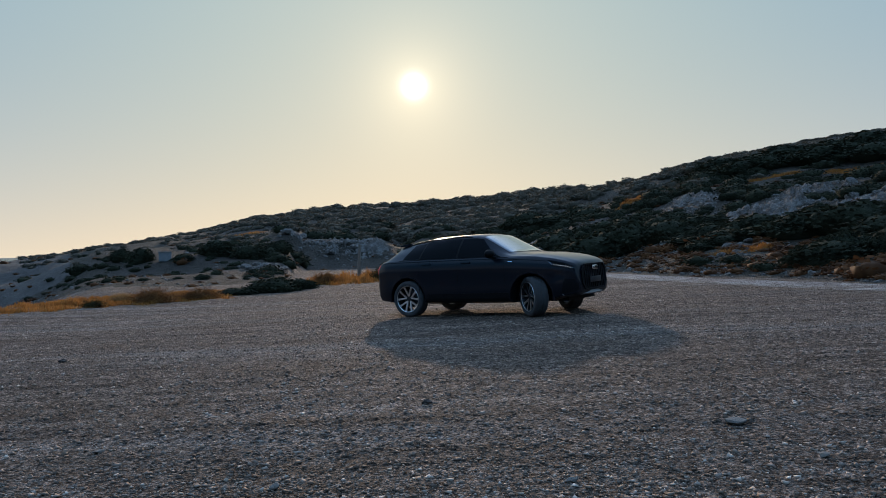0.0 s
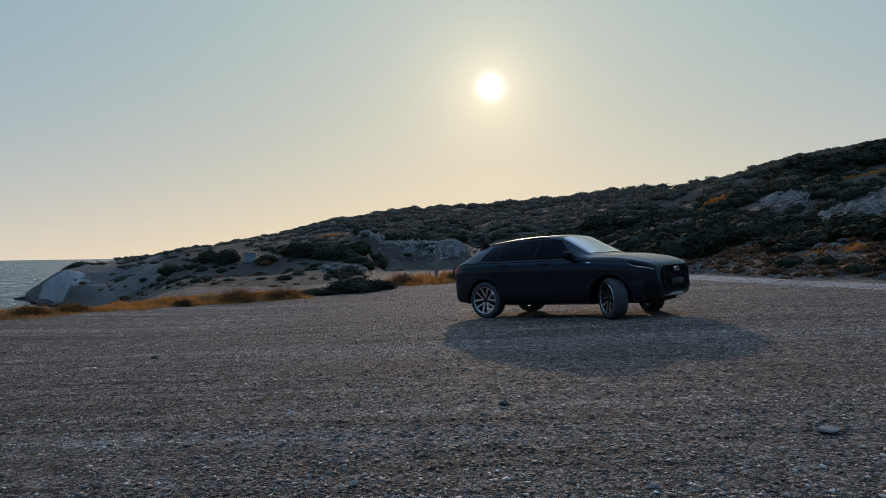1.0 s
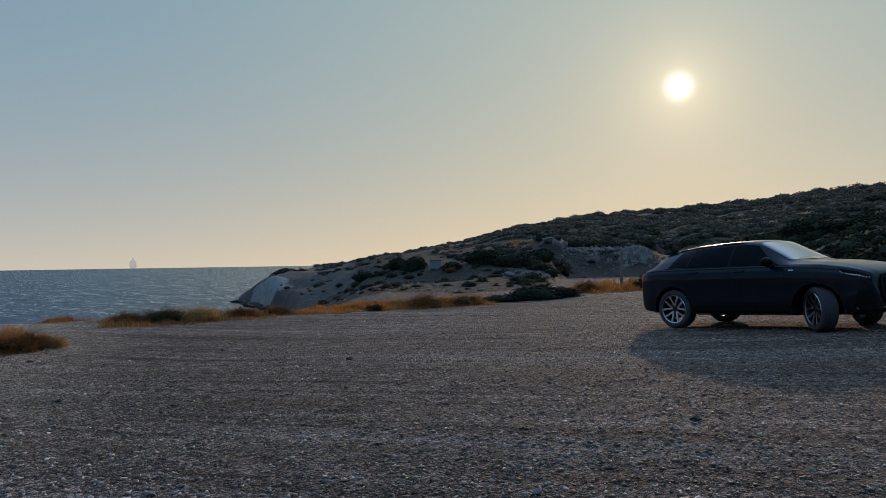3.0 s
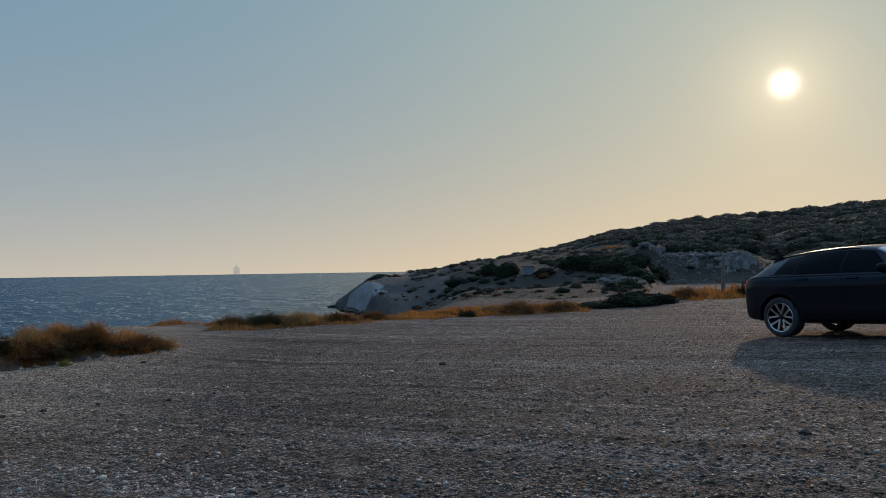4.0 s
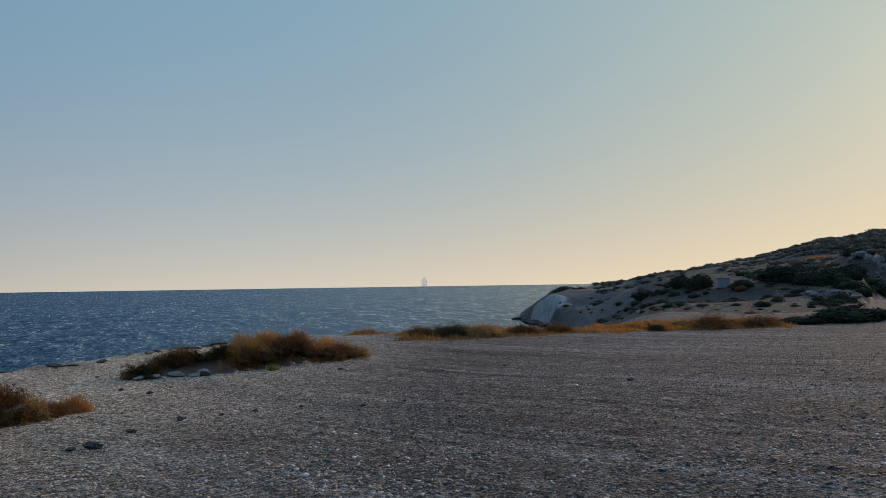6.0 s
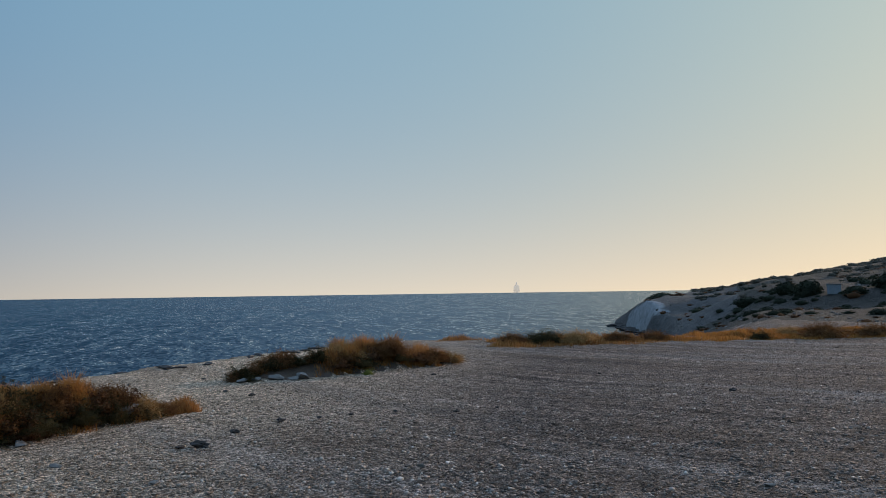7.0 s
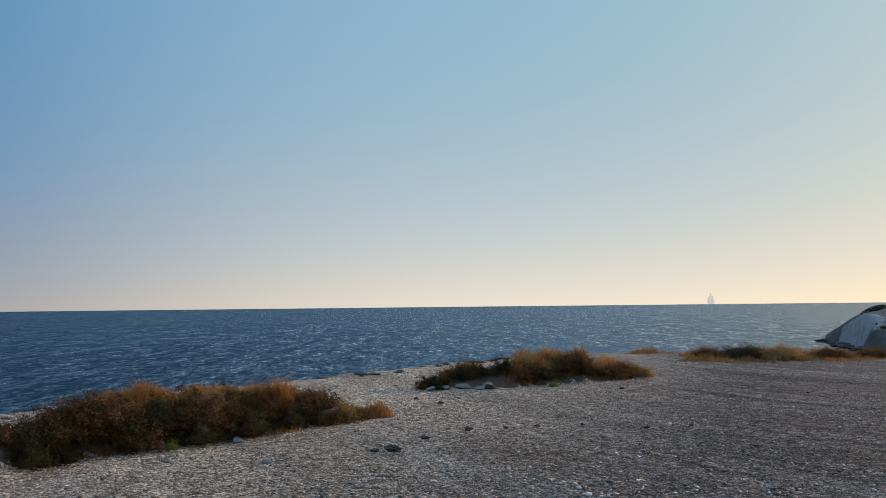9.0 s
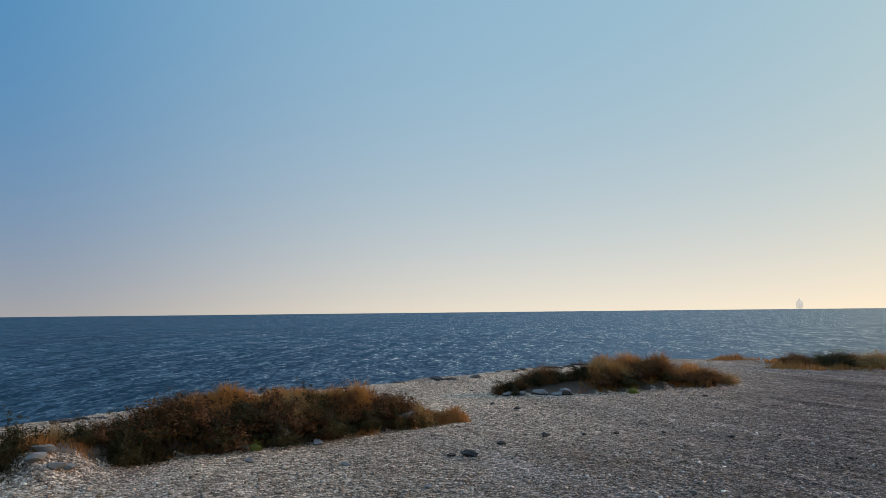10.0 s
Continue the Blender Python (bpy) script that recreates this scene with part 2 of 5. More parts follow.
def cape_build(nt, b):
    """The headland: grey-brown soil and rock with one pale slab."""
    c = nt.nodes.new("ShaderNodeTexCoord").outputs["Object"]
    big, fine = noise_node(nt, 0.05, 6, 0.6, c), noise_node(nt, 0.8, 8, 0.7, c)
    soil = mixed(nt, 0.5, ramp(nt, fine, [(0.3, (0.028, 0.022, 0.017)), (0.7, (0.115, 0.093, 0.076))]), ramp(nt, big, [(0.35, (0.035, 0.028, 0.022)), (0.65, (0.095, 0.08, 0.066))]))
    pale = ramp(nt, fine, [(0.3, (0.17, 0.155, 0.14)), (0.7, (0.33, 0.31, 0.285))])
    # one bare, pale slab on the side towards the bay
    mp = nt.nodes.new("ShaderNodeMapping")
    mp.vector_type = "TEXTURE"
    mp.inputs["Location"].default_value = (-65.0, 99.0, -2.0)
    mp.inputs["Rotation"].default_value = (0, 0, radians(137))
    mp.inputs["Scale"].default_value = (11, 2.2, 60)
    nt.links.new(c, mp.inputs["Vector"])
    reach = nt.nodes.new("ShaderNodeVectorMath")
    reach.operation = "LENGTH"
    nt.links.new(mp.outputs[0], reach.inputs[0])
    ragged = nt.nodes.new("ShaderNodeMath")
    ragged.operation = "MULTIPLY_ADD"
    nt.links.new(noise_node(nt, 0.35, 6, 0.65, c), ragged.inputs[0])
    ragged.inputs[1].default_value = 0.9
    nt.links.new(reach.outputs["Value"], ragged.inputs[2])
    edge = nt.nodes.new("ShaderNodeMapRange")
    nt.links.new(ragged.outputs[0], edge.inputs["Value"])
    for key, value in (("From Min", 1.5), ("From Max", 1.3), ("To Min", 0.0), ("To Max", 1.0)):
        edge.inputs[key].default_value = value
    nt.links.new(mixed(nt, edge.outputs[0], soil, pale), b.inputs["Base Color"])
    b.inputs["Roughness"].default_value = 0.95
    bump(nt, b, fine, 1.0, 0.6)


MAT_CAPE = material("headland_rock", cape_build)


def sea_build(nt, b):
    """Wind-rippled water: facets tilted at every size from long waves down to wavelets."""
    c = nt.nodes.new("ShaderNodeTexCoord").outputs["Object"]

    def drawn(stretch):
        mp = nt.nodes.new("ShaderNodeMapping")
        mp.vector_type = "TEXTURE"
        mp.inputs["Rotation"].default_value = (0, 0, radians(155))
        mp.inputs["Scale"].default_value = (1 / stretch, 1, 1)
        nt.links.new(c, mp.inputs["Vector"])
        return mp.outputs[0]

    def vector(op, p, q):
        n = nt.nodes.new("ShaderNodeVectorMath")
        n.operation = op
        for i, v in enumerate((p, q)):
            if isinstance(v, tuple):
                n.inputs[i].default_value = v
            elif v is not None:
                nt.links.new(v, n.inputs[i])
        return n.outputs[0]
    facing = nt.nodes.new("ShaderNodeNewGeometry").outputs["Normal"]
    for scale, tilt, steep, stretch in ((0.5, 0.30, 0.26, 0.25), (1.9, 0.55, 0.38, 0.32), (4.5, 0.55, 0.30, 0.45)):
        n = nt.nodes.new("ShaderNodeTexNoise")
        n.inputs["Scale"].default_value, n.inputs["Detail"].default_value, n.inputs["Roughness"].default_value = scale, 3.0, 0.6
        nt.links.new(drawn(stretch), n.inputs["Vector"])
        facing = vector("ADD", facing, vector("MULTIPLY", vector("SUBTRACT", n.outputs["Color"], (0.5, 0.5, 0.5)), (tilt, tilt, 0.0)))
        # the waves run ashore: their steep fronts face the land
        front = nt.nodes.new("ShaderNodeVectorMath")
        front.operation = "SCALE"
        front.inputs[0].default_value = (0.985, 0.17, 0.0)
        lift = nt.nodes.new("ShaderNodeMapRange")
        nt.links.new(n.outputs["Fac"], lift.inputs["Value"])
        for key, value in (("From Min", 0.34), ("From Max", 0.66), ("To Min", 0.0), ("To Max", steep)):
            lift.inputs[key].default_value = value
        nt.links.new(lift.outputs[0], front.inputs["Scale"])
        facing = vector("ADD", facing, front.outputs[0])
    nt.links.new(vector("NORMALIZE", facing, None), b.inputs["Normal"])
    gust = noise_node(nt, 0.012, 4, 0.6, drawn(0.5))
    nt.links.new(ramp(nt, gust, [(0.35, (0.003, 0.024, 0.036)), (0.65, (0.004, 0.034, 0.048))]), b.inputs["Base Color"])
    b.inputs["Roughness"].default_value = 0.14
    b.inputs["IOR"].default_value = 1.333
    b.inputs["Specular IOR Level"].default_value = 0.40


MAT_SEA = material("sea_water", sea_build)
MAT_BUSH = leafy("evergreen_scrub", (0.019, 0.021, 0.012), (0.056, 0.057, 0.032), 0.9, 0.06)
# the same scrub made paler: distance haze is mixed into its colour
MAT_BUSH_FAR = leafy("hazed_far_scrub", (0.075, 0.064, 0.045), (0.165, 0.138, 0.098), 0.8, 0.2)
MAT_BUSH_DRY = leafy("brown_scrub", (0.085, 0.038, 0.016), (0.44, 0.195, 0.066), 0.8, 0.2)
MAT_STRAW = leafy("straw_shrub", (0.22, 0.115, 0.042), (0.60, 0.34, 0.125), 0.6, 0.35)
MAT_GRASS = leafy("dry_grass", (0.31, 0.12, 0.030), (0.54, 0.25, 0.07), 0.6, 0.5)
MAT_GRASS_BROWN = leafy("brown_grass", (0.20, 0.078, 0.025), (0.64, 0.29, 0.09), 0.6, 0.4)
MAT_OLIVE = leafy("olive_shrub", (0.028, 0.022, 0.010), (0.13, 0.095, 0.034), 0.8, 0.2)
MAT_RUST = leafy("rust_shrub", (0.035, 0.015, 0.008), (0.19, 0.080, 0.030), 0.7, 0.2)
MAT_GREEN = leafy("green_weed", (0.10, 0.105, 0.018), (0.27, 0.25, 0.05), 0.5, 0.4)
MAT_WOOD = simple("grey_weathered_wood", (0.20, 0.16, 0.12), 0.9, 0, 0.35, 3.0, 0.01)


def pebble_build(nt, b):
    g = nt.nodes.new("ShaderNodeNewGeometry")
    col = ramp(nt, g.outputs["Random Per Island"], [(0.0, (0.07, 0.056, 0.046)), (0.5, (0.22, 0.185, 0.16)), (0.85, (0.36, 0.315, 0.28)), (1.0, (0.72, 0.67, 0.61))])
    col = mixed(nt, 0.35, col, ramp(nt, noise_node(nt, 30), [(0.3, (0.13, 0.108, 0.09)), (0.7, (0.36, 0.31, 0.275))]))
    # dust and brown earth cling to the stones in patches
    c = nt.nodes.new("ShaderNodeTexCoord").outputs["Object"]
    mp = nt.nodes.new("ShaderNodeMapping")
    mp.inputs["Scale"].default_value = (0.28, 0.75, 1)
    nt.links.new(c, mp.inputs["Vector"])
    earth = noise_node(nt, 1.0, 7, 0.68, mp.outputs[0])
    col = mixed(nt, ramp(nt, earth, [(0.48, (0, 0, 0)), (0.64, (0.6, 0.6, 0.6))]), col, (0.20, 0.14, 0.10))
    col = mixed(nt, 1.0, col, ramp(nt, noise_node(nt, 4.5, 9, 0.78, c), [(0.36, (0.74, 0.65, 0.56)), (0.5, (1.24, 1.10, 0.97)), (0.66, (1.75, 1.58, 1.42))]), "MULTIPLY")
    col = streaks(nt, c, col)
    sx = nt.nodes.new("ShaderNodeVectorMath")
    sx.operation = "DOT_PRODUCT"
    nt.links.new(c, sx.inputs[0])
    sx.inputs[1].default_value = (1.0, 0.8, 0.0)
    shore = nt.nodes.new("ShaderNodeMapRange")
    nt.links.new(sx.outputs["Value"], shore.inputs["Value"])
    for key, value in (("From Min", -1.0), ("From Max", -8.0), ("To Min", 0.0), ("To Max", 0.85)):
        shore.inputs[key].default_value = value
    col = mixed(nt, shore.outputs[0], col, ramp(nt, g.outputs["Random Per Island"], [(0.0, (0.16, 0.105, 0.064)), (0.65, (0.44, 0.315, 0.21)), (0.9, (0.62, 0.475, 0.345)), (1.0, (0.90, 0.77, 0.60))]))
    nt.links.new(col, b.inputs["Base Color"])
    b.inputs["Roughness"].default_value = 0.8
    b.inputs["Specular IOR Level"].default_value = 0.12


MAT_PEBBLE = material("gravel_stone", pebble_build)
MAT_PAINT = simple("dark_grey_car_paint", (0.0065, 0.0085, 0.013), 0.4, 0.0, 0.08, 2.0, 0, 0.4)
MAT_PAINT.node_tree.nodes["Principled BSDF"].inputs["Specular IOR Level"].default_value = 0.1
MAT_BLACK = simple("black_plastic", (0.006, 0.006, 0.0065), 0.6, 0, 0.2, 12)
MAT_BLACK.node_tree.nodes["Principled BSDF"].inputs["Specular IOR Level"].default_value = 0.1
MAT_TYRE = simple("dusty_tyre_rubber", (0.045, 0.043, 0.041), 0.85, 0, 0.3, 9, 0.002)
MAT_RIM = simple("polished_alloy", (0.62, 0.62, 0.62), 0.3, 1.0, 0.06, 6)
MAT_RIM_DARK = simple("black_alloy", (0.02, 0.02, 0.021), 0.4, 0.4, 0.1, 6)
MAT_CHROME = simple("satin_chrome", (0.7, 0.7, 0.7), 0.2, 1.0, 0.04, 5)


def tint_build(nt, b):
    b.inputs["Base Color"].default_value = (0.006, 0.007, 0.008, 1)
    b.inputs["Roughness"].default_value = 0.04
    b.inputs["IOR"].default_value = 1.12


MAT_TINT = material("tinted_glass", tint_build)


def screen_build(nt, b):
    b.inputs["Base Color"].default_value = (0.012, 0.014, 0.016, 1)
    b.inputs["Roughness"].default_value = 0.05
    b.inputs["IOR"].default_value = 1.7
    b.inputs["Coat Weight"].default_value = 1.0


MAT_SCREEN = material("coated_windscreen", screen_build)


def lit(name, colour, strength):
    def build(nt, b):
        b.inputs["Base Color"].default_value = (*colour, 1)
        b.inputs["Emission Color"].default_value = (*colour, 1)
        b.inputs["Emission Strength"].default_value = strength
    return material(name, build)


MAT_LED = lit("daytime_led", (0.95, 0.97, 1.0), 1.1)
MAT_RED = lit("red_tail_lamp", (0.7, 0.06, 0.05), 0.16)
MAT_EARTH = simple("bank_earth", (0.10, 0.06, 0.036), 0.95, 0, 0.45, 3.0, 0.02)
# ---- ground, hills and sea ----
SEA = -5.0


def knots(pairs):
    xs, ys = zip(*sorted(pairs))
    return lambda a: np.interp(a, xs, ys)


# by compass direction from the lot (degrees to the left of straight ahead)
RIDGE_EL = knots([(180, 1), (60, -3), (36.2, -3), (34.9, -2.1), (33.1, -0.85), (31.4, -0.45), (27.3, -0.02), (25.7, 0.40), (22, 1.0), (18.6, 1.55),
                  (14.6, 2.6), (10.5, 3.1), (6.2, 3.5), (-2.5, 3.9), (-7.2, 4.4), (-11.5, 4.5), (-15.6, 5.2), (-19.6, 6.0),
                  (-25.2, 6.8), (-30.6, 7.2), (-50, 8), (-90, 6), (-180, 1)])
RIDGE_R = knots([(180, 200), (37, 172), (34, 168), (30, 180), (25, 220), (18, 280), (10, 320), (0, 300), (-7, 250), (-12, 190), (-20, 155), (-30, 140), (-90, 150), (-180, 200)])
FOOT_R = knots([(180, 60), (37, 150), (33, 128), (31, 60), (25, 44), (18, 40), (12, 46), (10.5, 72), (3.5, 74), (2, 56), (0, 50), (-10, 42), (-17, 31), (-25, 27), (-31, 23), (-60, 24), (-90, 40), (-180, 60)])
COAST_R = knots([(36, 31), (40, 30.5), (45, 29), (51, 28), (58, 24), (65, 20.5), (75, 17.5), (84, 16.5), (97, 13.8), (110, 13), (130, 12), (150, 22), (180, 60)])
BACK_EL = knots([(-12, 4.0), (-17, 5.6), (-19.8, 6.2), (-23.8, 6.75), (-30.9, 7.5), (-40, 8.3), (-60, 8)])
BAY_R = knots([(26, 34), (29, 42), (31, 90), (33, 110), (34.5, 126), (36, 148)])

BANK_1 = knots([(99, 8.3), (94.2, 8.6), (90.6, 9.1), (84.6, 9.55), (78.5, 9.85), (73.5, 10.4), (67.5, 11.1)])
BANK_1_H = knots([(97, 0), (94, 0.16), (90.6, 0.30), (84, 0.38), (78, 0.38), (73.5, 0.26), (70.9, 0.12), (67.5, 0)])
BANK_2 = knots([(65, 14.7), (61, 15.0), (56.9, 15.2), (52, 16.0), (47, 17.2)])
BANK_2_H = knots([(64.5, 0), (62, 0.18), (59, 0.26), (56, 0.32), (52, 0.30), (49, 0.12), (47, 0)])


def smooth(a, b, x):
    t = np.clip((x - a) / (b - a), 0, 1)
    return t * t * (3 - 2 * t)


def wave(x, y, scale, seed=0):
    """Cheap smooth pseudo-noise between -1 and 1."""
    rng = np.random.RandomState(seed)
    out = 0
    for k in range(7):
        a, p, f = rng.rand() * 6.283, rng.rand() * 6.283, scale * (0.6 + 1.2 * rng.rand())
        out = out + np.sin((np.cos(a) * x + np.sin(a) * y) * f * 6.283 + p + 1.3 * np.sin((np.sin(a) * x - np.cos(a) * y) * f * 4.1 + p * 2))
    return out / 4.5


def height(x, y):
    x, y = np.asarray(x, float), np.asarray(y, float)
    az, r = np.degrees(np.arctan2(-x, y)), np.hypot(x, y)
    lot = 0.03 * np.clip(x - 1, -10, 13) + 0.02 * wave(x, y, 0.12, 1) * smooth(2, 8, r)
    near = (1 - smooth(12, 24, r)) * smooth(1.2, 2.2, r)
    lot = lot + near * (0.0035 * wave(x, y, 2.6, 51) + 0.005 * wave(x, y, 1.1, 52) + 0.006 * wave(x * 0.35, y, 0.6, 53))
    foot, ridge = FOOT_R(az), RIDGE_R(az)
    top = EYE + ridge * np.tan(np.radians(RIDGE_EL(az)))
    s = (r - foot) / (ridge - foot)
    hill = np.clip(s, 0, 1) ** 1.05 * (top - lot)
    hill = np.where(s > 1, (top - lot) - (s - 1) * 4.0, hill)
    rough = smooth(0, 0.12, s) * (1 - smooth(0.75, 1.0, s) * 0.8)
    hill = hill + rough * (1.1 * wave(x, y, 0.018, 2) + 0.55 * wave(x, y, 0.06, 3))
    # a quarried bank above the track
    bank = smooth(2.5, 5, az) * (1 - smooth(11, 14, az))
    br = r - (79 + 3 * wave(x, y, 0.03, 4))
    hill = hill + bank * 2.0 * smooth(0, 5, br) * (1 - smooth(30, 90, br))
    # overgrown earth banks with a steep side towards the lot
    for face, tall, deep in ((BANK_1, BANK_1_H, 1.7), (BANK_2, BANK_2_H, 1.9)):
        inside = r - face(az) + 0.10 * wave(x, y, 0.9, 16)
        lot = lot + tall(az) * smooth(0.05, 0.42, inside) * (1 - smooth(deep * 0.6, deep, inside)) * (1 + 0.18 * wave(x, y, 0.7, 17))
    lot = lot + 0.055 * (smooth(-0.4, 2.4, x) - 0.5) * smooth(9, 13, y) * (1 - smooth(20, 26, r))
    mx, my = -8.65, -0.92
    lot = lot + 0.31 * np.exp(-((x - mx) ** 2 + ((y - my) / 0.75) ** 2) / 0.42) * (1 + 0.3 * wave(x, y, 1.1, 12))
    z = lot + hill
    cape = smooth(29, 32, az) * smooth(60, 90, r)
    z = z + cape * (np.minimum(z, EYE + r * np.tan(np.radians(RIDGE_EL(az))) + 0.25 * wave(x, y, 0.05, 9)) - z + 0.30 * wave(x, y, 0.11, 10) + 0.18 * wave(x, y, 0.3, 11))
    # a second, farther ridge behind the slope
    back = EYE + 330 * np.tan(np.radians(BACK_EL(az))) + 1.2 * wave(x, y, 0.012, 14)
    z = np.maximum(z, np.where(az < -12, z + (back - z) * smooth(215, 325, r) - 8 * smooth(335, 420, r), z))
    # the land dips to a beach before the headland
    z = z - 2.6 * smooth(24, 33, az) * smooth(27, 46, r) * (1 - smooth(88, 118, r))
    # low ground at the edge of the lot, then cliff and sea bed
    drop_near = smooth(35.0, 38.5, az) * smooth(-0.6, 3.5, r - COAST_R(az) + 0.5 * wave(x, y, 0.2, 5) + 0.25 * wave(x, y, 0.7, 6))
    drop_bay = smooth(30.4, 33.6, az) * smooth(26, 31, r) * (1 - smooth(-7, 10, r - BAY_R(az) + 2 * wave(x, y, 0.05, 8)))
    off = smooth(35.2, 35.9, az) * smooth(36, 44, r)
    drop = np.maximum(np.maximum(drop_near, drop_bay), off)
    return z * (1 - drop) + (SEA - 3.0) * drop


def on_bank(az, r):
    """True on the overgrown earth banks."""
    return ((BANK_1_H(az) > 0.06) & (np.abs(r - BANK_1(az) - 0.75) < 0.75)) | ((BANK_2_H(az) > 0.06) & (np.abs(r - BANK_2(az) - 0.8) < 0.85))


def mesh_object(name, verts, faces, mat, shade=True):
    me = bpy.data.meshes.new(name)
    me.from_pydata([tuple(v) for v in verts], [], faces)
    me.materials.append(mat)
    if shade:
        me.shade_smooth()
    me.update()
    return new(name, me)


def build_land():
    azs = np.concatenate([np.arange(-180, -44, 4.0), np.arange(-44, 110, 0.45), np.arange(110, 180, 4.0)])
    rs = np.concatenate([[0.6], np.geomspace(1.5, 24, 250), np.geomspace(24.6, 420, 105)])
    n, m = len(azs), len(rs)
    ga, gr = np.meshgrid(np.radians(azs), rs)
    x, y = -np.sin(ga) * gr, np.cos(ga) * gr
    z = height(x, y)
    verts = np.stack([x, y, z], -1).reshape(-1, 3).tolist() + [[0, 0, 0]]
    faces, mats = [], []
    foot = FOOT_R(azs)
    bank = on_bank(np.degrees(ga), gr)
    for i in range(m - 1):
        for j in range(n):
            k = (j + 1) % n
            faces.append((i * n + j, i * n + k, (i + 1) * n + k, (i + 1) * n + j))
            if bank[i, j]:
                mats.append(3)
            elif azs[j] > 26.5 and rs[i] > 70:
                mats.append(2)
            elif azs[j] > 36 or rs[i] < foot[j] * 0.98:
                mats.append(0)
            else:
                mats.append(1)
    for j in range(n):
        faces.append((n * m, (j + 1) % n, j))
        mats.append(0)
    ob = mesh_object("ground", verts, faces, MAT_GROUND)
    ob.data.materials.append(MAT_HILL)
    ob.data.materials.append(MAT_CAPE)
    ob.data.materials.append(MAT_EARTH)
    ob.data.polygons.foreach_set("material_index", mats)
    tagged(ob, "dusty gravel lot running into scrubby hillside and shore", "ground", kind="structure")


build_land()


def fast_mesh(name, verts, faces, mat, shade=False):
    """An object from arrays: verts (n, 3) and faces (m, 3) or (m, 4)."""
    me = bpy.data.meshes.new(name)
    verts, faces = np.asarray(verts, np.float32), np.asarray(faces, np.int32)
    m, k = faces.shape
    me.vertices.add(len(verts))
    me.vertices.foreach_set("co", verts.ravel())
    me.loops.add(m * k)
    me.loops.foreach_set("vertex_index", faces.ravel())
    me.polygons.add(m)
    me.polygons.foreach_set("loop_start", np.arange(0, m * k, k, dtype=np.int32))
    me.materials.append(mat)
    me.update(calc_edges=True)
    me.validate()
    if shade:
        me.shade_smooth()
    return new(name, me)


def build_sea():
    # waves run in from the open sea; the swell is kept where the mesh can carry it
    azs = np.radians(np.concatenate([np.arange(-180, 22, 6.0), np.arange(24, 106, 0.13), np.arange(108, 180, 6.0)]))
    rs = np.concatenate([np.geomspace(10, 42, 8), np.geomspace(45, 700, 235), np.geomspace(730, 4900, 30)])
    ga, gr = np.meshgrid(azs, rs)
    x, y = -np.sin(ga) * gr, np.cos(ga) * gr
    step = gr * 0.0118
    z = np.full_like(x, SEA)
    rng = np.random.RandomState(11)
    for k in range(36):
        length = 0.5 * 1.085 ** k
        a = radians(150) + rng.randn() * 0.55
        amp = 0.016 * length ** 0.60 * np.clip(length / (step * 1.5) - 1, 0, 1) * np.clip(2.2 - length / (0.8 + gr * 0.013), 0, 1)
        ph = (np.cos(a) * x + np.sin(a) * y) / length * 6.283 + rng.rand() * 6.283
        ph = ph + 0.9 * np.sin((np.sin(a) * x - np.cos(a) * y) / (length * 3.1) + rng.rand() * 6)
        z += amp * (1 - 2 * np.abs(np.sin(ph * 0.5))) * 0.62
    n, m = len(azs), len(rs)
    idx = np.arange(n * m).reshape(m, n)
    nxt = np.roll(idx, -1, axis=1)
    faces = np.stack([idx[:-1], nxt[:-1], nxt[1:], idx[1:]], -1).reshape(-1, 4)
    ob = fast_mesh("water", np.stack([x, y, z], -1).reshape(-1, 3), faces, MAT_SEA, True)
    tagged(ob, "deep blue rippled sea under hazy light", "sea", kind="structure")


build_sea()
# ---- stones, scrub and grass ----
def polar(az, r):
    """Plan place at a bearing (degrees left of straight ahead) and a distance from the eye."""
    return -np.sin(np.radians(az)) * r, np.cos(np.radians(az)) * r


def ico(sub):
    bm = bmesh.new()
    bmesh.ops.create_icosphere(bm, subdivisions=sub, radius=1.0)
    v = np.array([p.co[:] for p in bm.verts])
    f = np.array([[p.index for p in q.verts] for q in bm.faces])
    bm.free()
    return v, f


def turned(rng, n):
    """n random rotation matrices."""
    q = rng.randn(n, 4)
    q /= np.linalg.norm(q, axis=1, keepdims=True)
    w, x, y, z = q.T
    return np.stack([1 - 2 * (y * y + z * z), 2 * (x * y - z * w), 2 * (x * z + y * w), 2 * (x * y + z * w), 1 - 2 * (x * x + z * z), 2 * (y * z - x * w),
                     2 * (x * z - y * w), 2 * (y * z + x * w), 1 - 2 * (x * x + y * y)], -1).reshape(-1, 3, 3)


def lumps(rng, places, sizes, sub=1, flat=0.6, rough=0.25):
    """Many stones as one mesh: arrays of vertices and faces."""
    v, f = ico(sub) if sub else (np.array([[1, 1, 1], [1, -1, -1], [-1, 1, -1], [-1, -1, 1]]) * 0.85, np.array([[0, 1, 2], [0, 3, 1], [0, 2, 3], [1, 3, 2]]))
    n = len(places)
    shape = v[None] * (1 + rough * rng.randn(n, len(v), 1)) * (0.65 + 0.7 * rng.rand(n, 1, 3))
    shape = np.einsum("nij,nkj->nki", turned(rng, n), shape)
    shape[..., 2] *= flat
    verts = places[:, None] + shape * sizes[:, None, None]
    faces = f[None] + (np.arange(n) * len(v))[:, None, None]
    return verts.reshape(-1, 3), faces.reshape(-1, 3)


